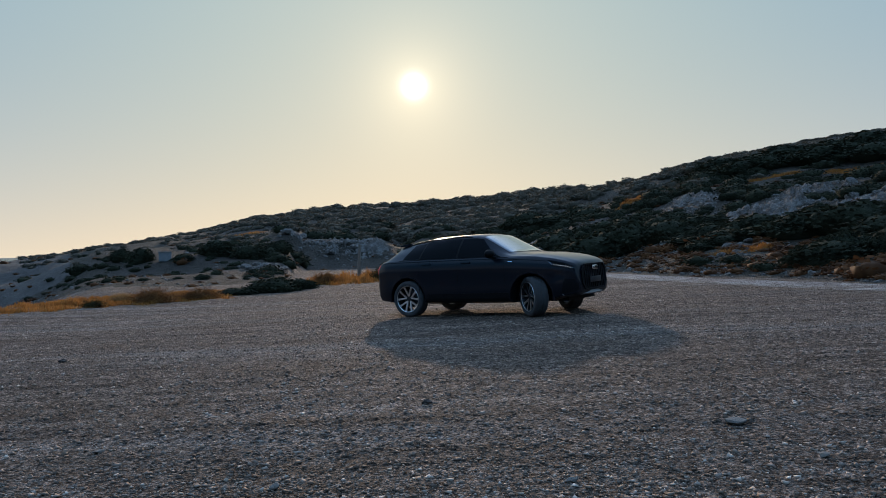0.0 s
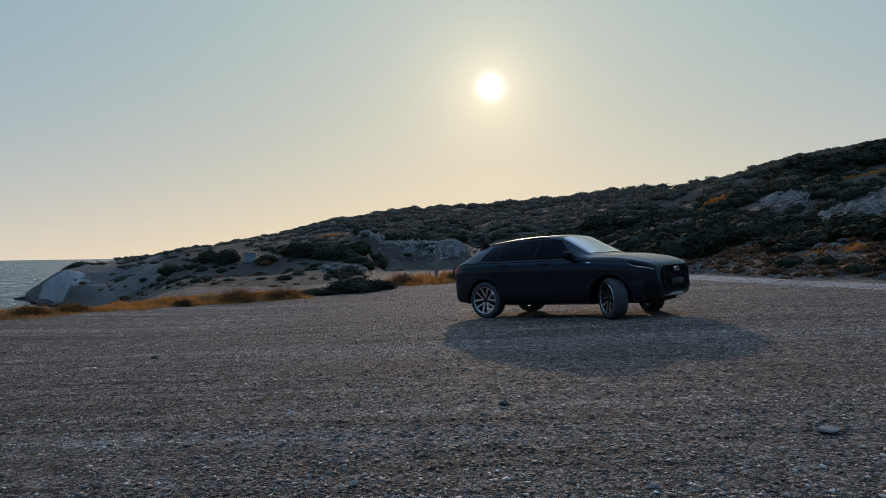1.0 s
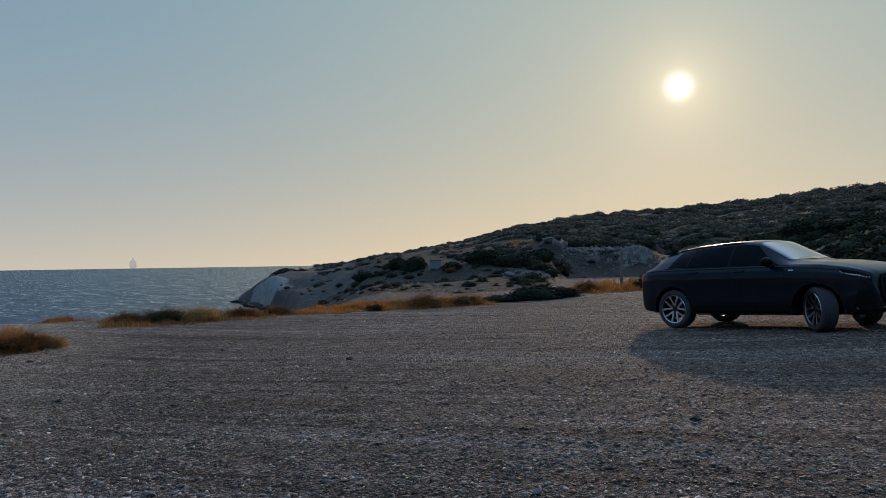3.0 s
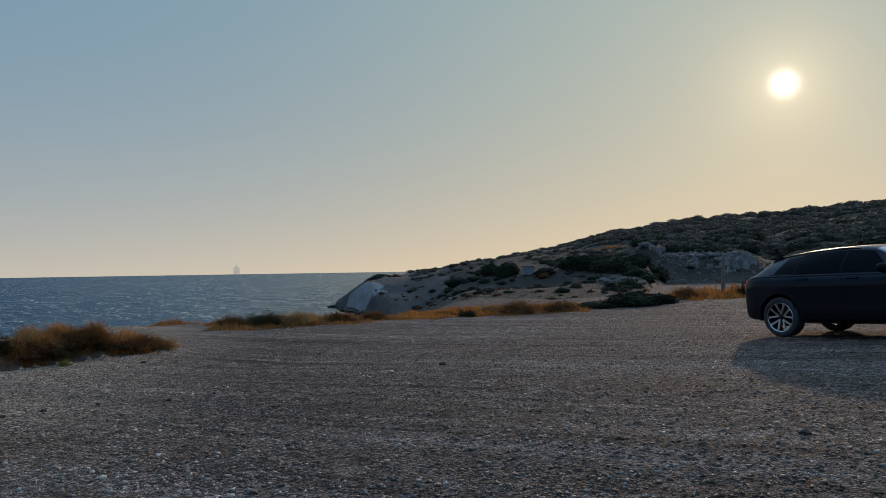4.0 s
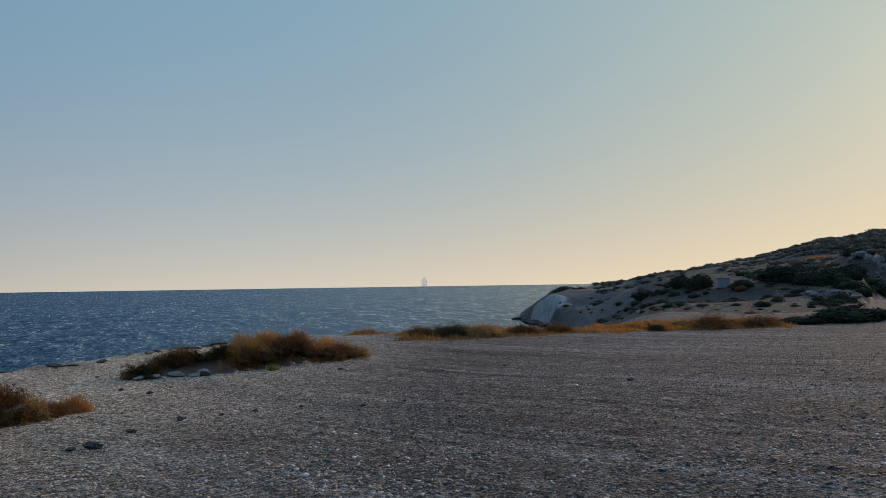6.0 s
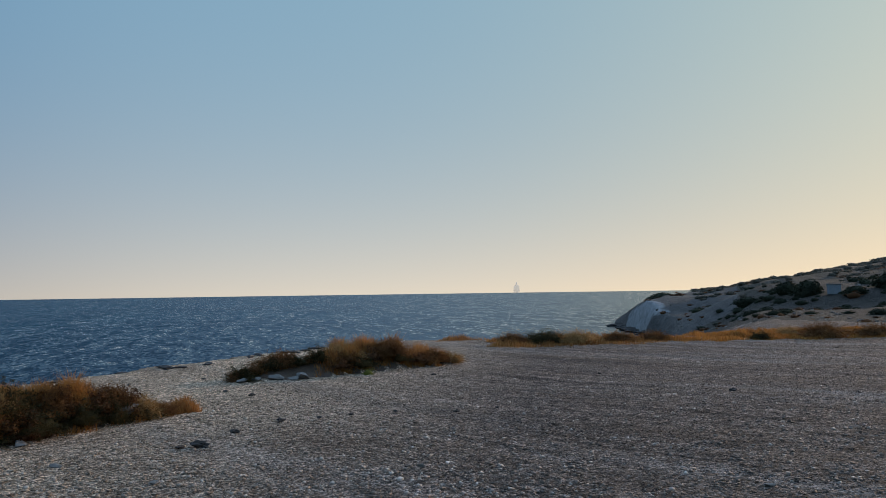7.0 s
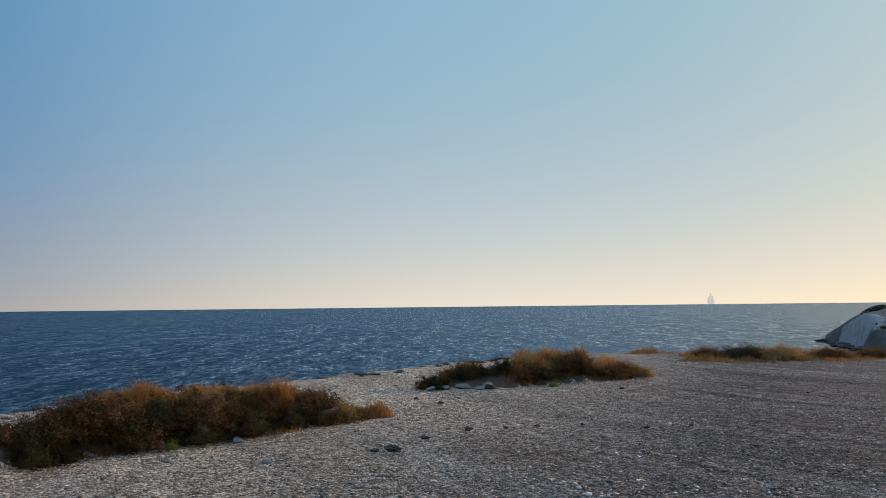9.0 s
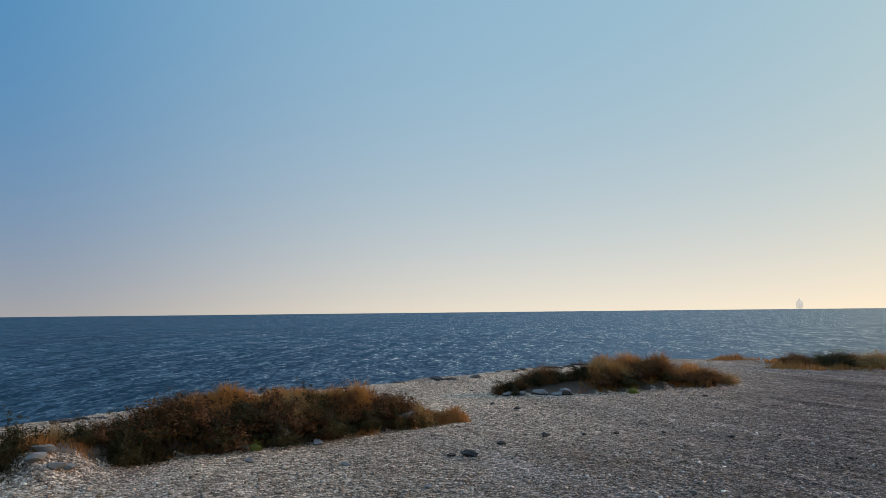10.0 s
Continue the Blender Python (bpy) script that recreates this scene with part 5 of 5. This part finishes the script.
def arch_cut(bm_body):
    """The body with round wheel wells cut out of it."""
    me = bpy.data.meshes.new("body")
    bm_body.to_mesh(me)
    bm_body.free()
    ob = new("body", me)
    cutters = []
    for x, y, _ in WHEELS:
        bm = bmesh.new()
        tube(bm, 0.001, 0.462, -0.36, 0.30, 48, (x, y, WHEEL_R + 0.005))
        cm = bpy.data.meshes.new("well")
        bm.to_mesh(cm)
        bm.free()
        c = new("well", cm)
        cutters.append(c)
        mod = ob.modifiers.new("well", "BOOLEAN")
        mod.operation, mod.object, mod.solver = "DIFFERENCE", c, "EXACT"
    bpy.context.view_layer.update()
    cut = bpy.data.meshes.new_from_object(ob.evaluated_get(bpy.context.evaluated_depsgraph_get()))
    bpy.data.objects.remove(ob)
    for c in cutters:
        bpy.data.objects.remove(c)
    bm = bmesh.new()
    bm.from_mesh(cut)
    return bm


def panel(point, n, m, proud=0.005, mirror=False, thick=0.012):
    """A thin shell over the body: point(s, t) for s, t in 0..1, set proud of the surface, with its edges turned in."""
    bm = bmesh.new()
    def at(s, t, d):
        p = point(s, t)
        e = 1e-3
        a = point(min(1, s + e), t) - point(max(0, s - e), t)
        b = point(s, min(1, t + e)) - point(s, max(0, t - e))
        nrm = a.cross(b)
        nrm = nrm.normalized() if nrm.length > 1e-12 else Vector((0, -1, 0))
        if nrm.dot(p - Vector((p.x * 0.6, 0, 0.75))) < 0:
            nrm = -nrm
        q = p + nrm * d
        return Vector((q.x, -q.y, q.z)) if mirror else q
    outer = [[bm.verts.new(at(i / n, j / m, proud)) for j in range(m + 1)] for i in range(n + 1)]
    inner = [[bm.verts.new(at(i / n, j / m, proud - thick)) if i in (0, n) or j in (0, m) else None for j in range(m + 1)] for i in range(n + 1)]
    for i in range(n):
        for j in range(m):
            bm.faces.new((outer[i][j], outer[i + 1][j], outer[i + 1][j + 1], outer[i][j + 1]))
    edge = [(i, 0) for i in range(n)] + [(n, j) for j in range(m)] + [(i, m) for i in range(n, 0, -1)] + [(0, j) for j in range(m, 0, -1)]
    for a, b in zip(edge, edge[1:] + edge[:1]):
        bm.faces.new((outer[a[0]][a[1]], outer[b[0]][b[1]], inner[b[0]][b[1]], inner[a[0]][a[1]]))
    bmesh.ops.recalc_face_normals(bm, faces=bm.faces)
    return bm


def patch(xa0, xb0, u0, xa1, xb1, u1):
    """A patch of the flank: from xa0..xb0 along its lower edge u0 to xa1..xb1 along its upper edge u1."""
    return lambda s, t: surface((xa0 + (xb0 - xa0) * s) * (1 - t) + (xa1 + (xb1 - xa1) * s) * t, u0 + (u1 - u0) * t)


def block(bm, size, at, turn=(0, 0, 0), bevel=0.0):
    made = bmesh.ops.create_cube(bm, size=1.0, matrix=pose(*at, *turn) @ Matrix.Diagonal((*size, 1)))
    if bevel:
        es = list({e for v in made["verts"] for e in v.link_edges})
        bmesh.ops.bevel(bm, geom=es, offset=bevel, segments=2, affect="EDGES", profile=0.5)
    return bm


def lathe(bm, profile, n=56):
    """A ring of revolution round the y axis from (radius, y) points."""
    rows = [[bm.verts.new((r * math.cos(2 * math.pi * k / n), y, r * math.sin(2 * math.pi * k / n))) for k in range(n)] for r, y in profile]
    for a, b in zip(rows, rows[1:] + rows[:1]):
        for k in range(n):
            bm.faces.new((a[k], a[(k + 1) % n], b[(k + 1) % n], b[k]))
    bmesh.ops.recalc_face_normals(bm, faces=bm.faces)


def build_wheel(parent, x, y, turn):
    bm = bmesh.new()                                        # brake disc and drum stand for the hub carrier
    lathe(bm, [(0.02, 0.0), (0.19, 0.0), (0.19, 0.03), (0.02, 0.03)], 40)
    wheel = part("wheel", bm, MAT_RIM_DARK, parent)
    wheel.matrix_basis = pose(x, y, WHEEL_R, 0, 0, turn)
    bm = bmesh.new()
    R = WHEEL_R
    lathe(bm, [(0.288, -0.125), (0.31, -0.138), (0.345, -0.142), (0.375, -0.128), (R - 0.004, -0.105), (R, -0.07), (R - 0.006, -0.055), (R, -0.045), (R, -0.01), (R - 0.006, 0.0), (R, 0.01),
               (R, 0.045), (R - 0.006, 0.055), (R, 0.07), (R - 0.004, 0.105), (0.375, 0.128), (0.345, 0.142), (0.31, 0.138), (0.288, 0.125), (0.27, 0.10), (0.27, -0.10)], 72)
    part("tyre", bm, MAT_TYRE, wheel, "dusty black low-profile tyre")
    bm = bmesh.new()
    lathe(bm, [(0.292, -0.128), (0.286, -0.134), (0.274, -0.126), (0.262, -0.10), (0.255, 0.11), (0.285, 0.128), (0.289, 0.11), (0.272, -0.09)], 64)
    part("rim", bm, MAT_RIM_DARK, wheel, "black alloy rim barrel")
    bm = bmesh.new()
    lathe(bm, [(0.290, -0.130), (0.284, -0.137), (0.274, -0.130), (0.280, -0.122)], 64)
    part("rim_lip", bm, MAT_RIM, wheel, "polished alloy rim lip")
    bm = bmesh.new()
    lathe(bm, [(0.001, -0.098), (0.050, -0.098), (0.062, -0.088), (0.075, -0.05), (0.001, -0.05)], 32)
    part("hub_cap", bm, MAT_RIM_DARK, wheel)
    for k in range(5):
        for side in (-1, 1):
            bm = bmesh.new()
            prof = []
            for r, w, yy in ((0.045, 0.018, -0.092), (0.12, 0.017, -0.104), (0.20, 0.019, -0.114), (0.272, 0.026, -0.118)):
                off = side * (0.026 + 0.19 * r * 1.0)
                prof.append([bm.verts.new((r, yy, off - w)), bm.verts.new((r, yy, off + w)), bm.verts.new((r, yy + 0.03, off + w * 0.8)), bm.verts.new((r, yy + 0.03, off - w * 0.8))])
            for a, b in zip(prof, prof[1:]):
                for j in range(4):
                    bm.faces.new((a[j], a[(j + 1) % 4], b[(j + 1) % 4], b[j]))
            bm.faces.new(prof[0])
            bm.faces.new(list(reversed(prof[-1])))
            bmesh.ops.recalc_face_normals(bm, faces=bm.faces)
            bmesh.ops.rotate(bm, verts=bm.verts, cent=(0, 0, 0), matrix=Matrix.Rotation(radians(72 * k + 18), 3, "Y"))
            part("spoke", bm, MAT_RIM, wheel, "polished twin spoke")
    return wheel


def build_car():
    car = empty("car", CAR_AT, "dark grey coupe sport utility car parked on gravel", "car")
    body = part("body", arch_cut(lofted()), MAT_PAINT, car, "glossy dark grey painted body")
    bm = bmesh.new()                                         # dark floor and well linings
    block(bm, (4.3, 1.25, 0.34), (0, 0, 0.45))
    part("underbody", bm, MAT_BLACK, car)
    for x, y, turn in WHEELS:
        build_wheel(car, x, y, turn)
    for mirror in (False, True):
        sy = 1 if mirror else -1
        for name, mat, args, label in (
                ("front_door_window", MAT_TINT, (-0.20, 0.84, 9.12, -0.15, 0.33, 11.9), "dark tinted side window"),
                ("rear_door_window", MAT_TINT, (-1.16, -0.25, 9.12, -1.08, -0.20, 11.9), "dark tinted side window"),
                ("quarter_window", MAT_TINT, (-1.62, -1.20, 9.2, -1.42, -1.12, 11.8), "dark tinted quarter window"),
                ("door_pillar", MAT_BLACK, (-0.25, -0.20, 9.1, -0.20, -0.15, 11.95), "black door pillar"),
                ("rear_pillar", MAT_BLACK, (-1.20, -1.16, 9.1, -1.12, -1.08, 11.95), "black door pillar"),
                ("window_trim", MAT_BLACK, (-1.72, 1.02, 8.85, -1.70, 1.00, 9.08), "black window trim"),
                ("sill_cladding", MAT_BLACK, (-1.02, 1.02, 2.2, -1.02, 1.02, 3.4), "black lower sill"),
                ("headlight", MAT_TINT, (1.97, 2.36, 7.0, 1.88, 2.33, 8.1), "dark smoked headlight"),
                ("tail_light", MAT_RED, (-2.552, -2.40, 6.8, -2.53, -2.33, 8.6), "red tail light"),
                ("front_intake", MAT_BLACK, (2.12, 2.40, 2.8, 2.20, 2.40, 4.6), "black side air intake")):
            part(name, panel(patch(*args), 12, 5, 0.006, mirror), mat, car, label)
        # seams round the doors, and handles
        for xa in (0.93, -0.19, -1.17):
            part("door_seam", panel(patch(xa - 0.004, xa + 0.004, 3.4, xa - 0.004, xa + 0.004, 9.0), 1, 12, 0.0015, mirror), MAT_BLACK, car)
        for xa in (0.02, -0.98):
            part("door_handle", panel(patch(xa - 0.11, xa + 0.11, 7.25, xa - 0.11, xa + 0.11, 7.5), 6, 3, 0.03, mirror, 0.04), MAT_PAINT, car)
        part("side_crease", panel(patch(-2.2, 1.85, 7.85, -2.2, 1.85, 7.95), 30, 2, 0.008, mirror), MAT_PAINT, car)
        part("fender_badge", panel(patch(1.02, 1.12, 7.35, 1.02, 1.12, 7.5), 2, 1, 0.006, mirror), MAT_CHROME, car)
        # arch lips
        for x in (-1.4975, 1.4975):
            bm = bmesh.new()
            n = 26
            rows = []
            for k in range(n + 1):
                a = radians(-9 + 198 * k / n)
                row = []
                for r, out in ((0.458, 0.0), (0.458, 0.016), (0.480, 0.018), (0.500, 0.0)):
                    px, pz = x + r * math.cos(a), WHEEL_R + r * math.sin(a)
                    w = float(WIDE(min(2.4, max(-2.45, px)))) * (0.985 if pz < 0.45 else 1.0)
                    row.append(bm.verts.new((px, sy * (w - 0.03 + out + (0.012 if out else -0.02)), pz)))
                rows.append(row)
            for a, b in zip(rows, rows[1:]):
                for j in range(4):
                    bm.faces.new((a[j], a[(j + 1) % 4], b[(j + 1) % 4], b[j]))
            bmesh.ops.recalc_face_normals(bm, faces=bm.faces)
            part("arch_lip", bm, MAT_PAINT, car)
        # mirror on its foot
        bm = bmesh.new()
        bmesh.ops.create_icosphere(bm, subdivisions=3, radius=1.0, matrix=pose(0.68, sy * 1.085, 1.275, 0, 0, sy * 8) @ Matrix.Diagonal((0.10, 0.13, 0.085, 1)))
        for v in bm.verts:
            v.co.x = max(v.co.x, 0.63)
        m_ob = part("door_mirror", bm, MAT_BLACK, car, "black door mirror")
        bm = block(bmesh.new(), (0.09, 0.16, 0.04), (0.68, sy * 0.98, 1.20), (0, 0, 0), 0.008)
        part("mirror_foot", bm, MAT_BLACK, m_ob)
        # roof rail
        bm = bmesh.new()
        rows = []
        for k in range(25):
            x = -1.62 + 1.66 * k / 24
            s = section(x)[12]
            lift = 0.022 * min(1.0, min(k, 24 - k) / 3)
            c = Vector((x, sy * (s[0] - 0.02), s[1] + 0.008 + lift))
            rows.append([bm.verts.new(c + Vector((0, dy, dz))) for dy, dz in ((-0.016, -0.016), (0.016, -0.016), (0.012, 0.012), (-0.012, 0.012))])
        for a, b in zip(rows, rows[1:]):
            for j in range(4):
                bm.faces.new((a[j], a[(j + 1) % 4], b[(j + 1) % 4], b[j]))
        bm.faces.new(rows[0])
        bm.faces.new(list(reversed(rows[-1])))
        bmesh.ops.recalc_face_normals(bm, faces=bm.faces)
        part("roof_rail", bm, MAT_BLACK, car)
        # row of small lamps in the headlight
        for k in range(8):
            q = surface(2.02 + 0.040 * k, 7.22 + 0.02 * k)
            bm = block(bmesh.new(), (0.010, 0.010, 0.010), (q.x, (-q.y if mirror else q.y) + sy * 0.008, q.z), (0, 0, 0), 0.003)
            part("headlight_led", bm, MAT_LED, car)
        for xa, ua, xb, ub in ((1.98, 7.2, 1.92, 7.75), (2.335, 7.3, 2.33, 7.7)):
            bm = bmesh.new()
            rows = []
            for k in range(8):
                q = surface(xa + (xb - xa) * k / 7, ua + (ub - ua) * k / 7)
                c = Vector((q.x, (-q.y if mirror else q.y) + sy * 0.008, q.z))
                rows.append([bm.verts.new(c + Vector(d)) for d in ((-0.006, sy * 0.004, 0), (0.006, sy * 0.004, 0), (0.006, -sy * 0.006, 0), (-0.006, -sy * 0.006, 0))])
            for a, b in zip(rows, rows[1:]):
                for n in range(4):
                    bm.faces.new((a[n], a[(n + 1) % 4], b[(n + 1) % 4], b[n]))
            bm.faces.new(rows[0])
            bm.faces.new(list(reversed(rows[-1])))
            bmesh.ops.recalc_face_normals(bm, faces=bm.faces)
            part("headlight_trim", bm, MAT_CHROME, car)

    def glass(xa, xb, mirror):
        return panel(lambda s, t: surface(xa + (xb + 0.13 * (1 - (1 - t) ** 2) * (xb > 0) - xa) * s, 12.5 + 3.5 * t), 12, 8, 0.006, mirror)
    for mirror in (False, True):
        part("windscreen_half", glass(0.33, 0.93, mirror), MAT_SCREEN, car, "windscreen reflecting pale sky")
        part("rear_glass_half", glass(-2.19, -1.93, mirror), MAT_TINT, car)
    bm = bmesh.new()                                         # spoiler lip
    rows = []
    for k in range(17):
        y = -0.60 + 1.2 * k / 16
        bow = 0.10 * (y / 0.6) ** 2
        rows.append([bm.verts.new((x + bow, y, z)) for x, z in ((-1.72, 1.600), (-1.96, 1.572), (-2.00, 1.555), (-1.96, 1.535), (-1.80, 1.53))])
    for a, b in zip(rows, rows[1:]):
        for j in range(5):
            bm.faces.new((a[j], a[(j + 1) % 5], b[(j + 1) % 5], b[j]))
    bm.faces.new(rows[0])
    bm.faces.new(list(reversed(rows[-1])))
    bmesh.ops.recalc_face_normals(bm, faces=bm.faces)
    part("roof_spoiler", bm, MAT_PAINT, car)
    # grille: an eight-sided frame with upright bars
    outline = [(-0.60, 0.62), (-0.48, 0.48), (0.48, 0.48), (0.60, 0.62), (0.60, 0.86), (0.48, 0.98), (-0.48, 0.98), (-0.60, 0.86)]
    def front_x(y, z):
        return 2.446 - 0.05 * max(0, z - 0.66) - 0.05 * y * y
    bm = bmesh.new()
    rings = []
    for grow, dx in ((1.0, 0.0), (1.0, 0.018), (0.93, 0.018), (0.91, 0.0)):
        rings.append([bm.verts.new((front_x(y, z) + dx, y * grow, 0.69 + (z - 0.69) * grow)) for y, z in outline])
    for a, b in zip(rings, rings[1:]):
        for j in range(8):
            bm.faces.new((a[j], a[(j + 1) % 8], b[(j + 1) % 8], b[j]))
    bmesh.ops.recalc_face_normals(bm, faces=bm.faces)
    grille = part("grille", bm, MAT_BLACK, car, "black eight-sided grille")
    bm = bmesh.new()
    bm.faces.new([bm.verts.new((front_x(y, z) - 0.004, y * 0.96, z)) for y, z in outline])
    part("grille_backing", bm, MAT_BLACK, grille)
    for k in range(11):
        y = -0.45 + 0.09 * k
        bm = block(bmesh.new(), (0.012, 0.010, 0.44), (front_x(y, 0.73) - 0.006, y, 0.73), (0, -3, 0), 0.003)
        part("grille_bar", bm, MAT_BLACK, grille)
    bm = block(bmesh.new(), (0.012, 0.26, 0.085), (front_x(0, 0.90) + 0.016, 0, 0.90), (0, -3, 0), 0.005)
    part("badge", bm, MAT_CHROME, grille, "plain chrome badge plate")
    bm = block(bmesh.new(), (0.014, 0.54, 0.11), (front_x(0, 0.66) + 0.012, 0, 0.665), (0, 0, 0), 0.005)
    part("plate_holder", bm, simple("plate_grey", (0.012, 0.012, 0.013), 0.5, 0, 0.1, 20), grille, "blank dark plate holder")
    bm = bmesh.new()
    rows = []
    for k in range(21):
        y = -0.90 + 1.8 * k / 20
        x = 2.425 - 0.30 * abs(y / 0.9) ** 2.6
        rows.append([bm.verts.new((x + dx, y, z)) for dx, z in ((-0.10, 0.385), (0.010, 0.385), (0.022, 0.405), (0.0, 0.455), (-0.10, 0.465))])
    for a, b in zip(rows, rows[1:]):
        for j in range(5):
            bm.faces.new((a[j], a[(j + 1) % 5], b[(j + 1) % 5], b[j]))
    bmesh.ops.recalc_face_normals(bm, faces=bm.faces)
    part("bumper_blade", bm, simple("dark_silver", (0.16, 0.16, 0.165), 0.4, 0.8, 0.08, 5), car, "silver lower bumper blade")
    bm = bmesh.new()
    rows = []
    for k in range(21):
        y = -0.86 + 1.72 * k / 20
        x = -2.575 + 0.24 * abs(y / 0.86) ** 3
        rows.append([bm.verts.new((x + dx, y, z)) for dx, z in ((0.12, 0.34), (0.0, 0.40), (-0.015, 0.52), (0.0, 0.62), (0.12, 0.64))])
    for a, b in zip(rows, rows[1:]):
        for j in range(5):
            bm.faces.new((a[j], a[(j + 1) % 5], b[(j + 1) % 5], b[j]))
    bmesh.ops.recalc_face_normals(bm, faces=bm.faces)
    part("rear_bumper", bm, MAT_PAINT, car)
    bm = bmesh.new()
    block(bm, (0.04, 1.50, 0.03), (-2.548, 0, 1.06), (0, 0, 0), 0.01)
    part("light_bar", bm, MAT_RED, car, "thin red light bar")
    # a short tail behind the rear wheels
    for ob in car.children:
        if ob.name.split(".")[0] != "wheel":
            for v in ob.data.vertices:
                v.co.x = min(v.co.x, -1.95) * 0.84 - 0.312 if v.co.x < -1.95 else v.co.x


build_car()
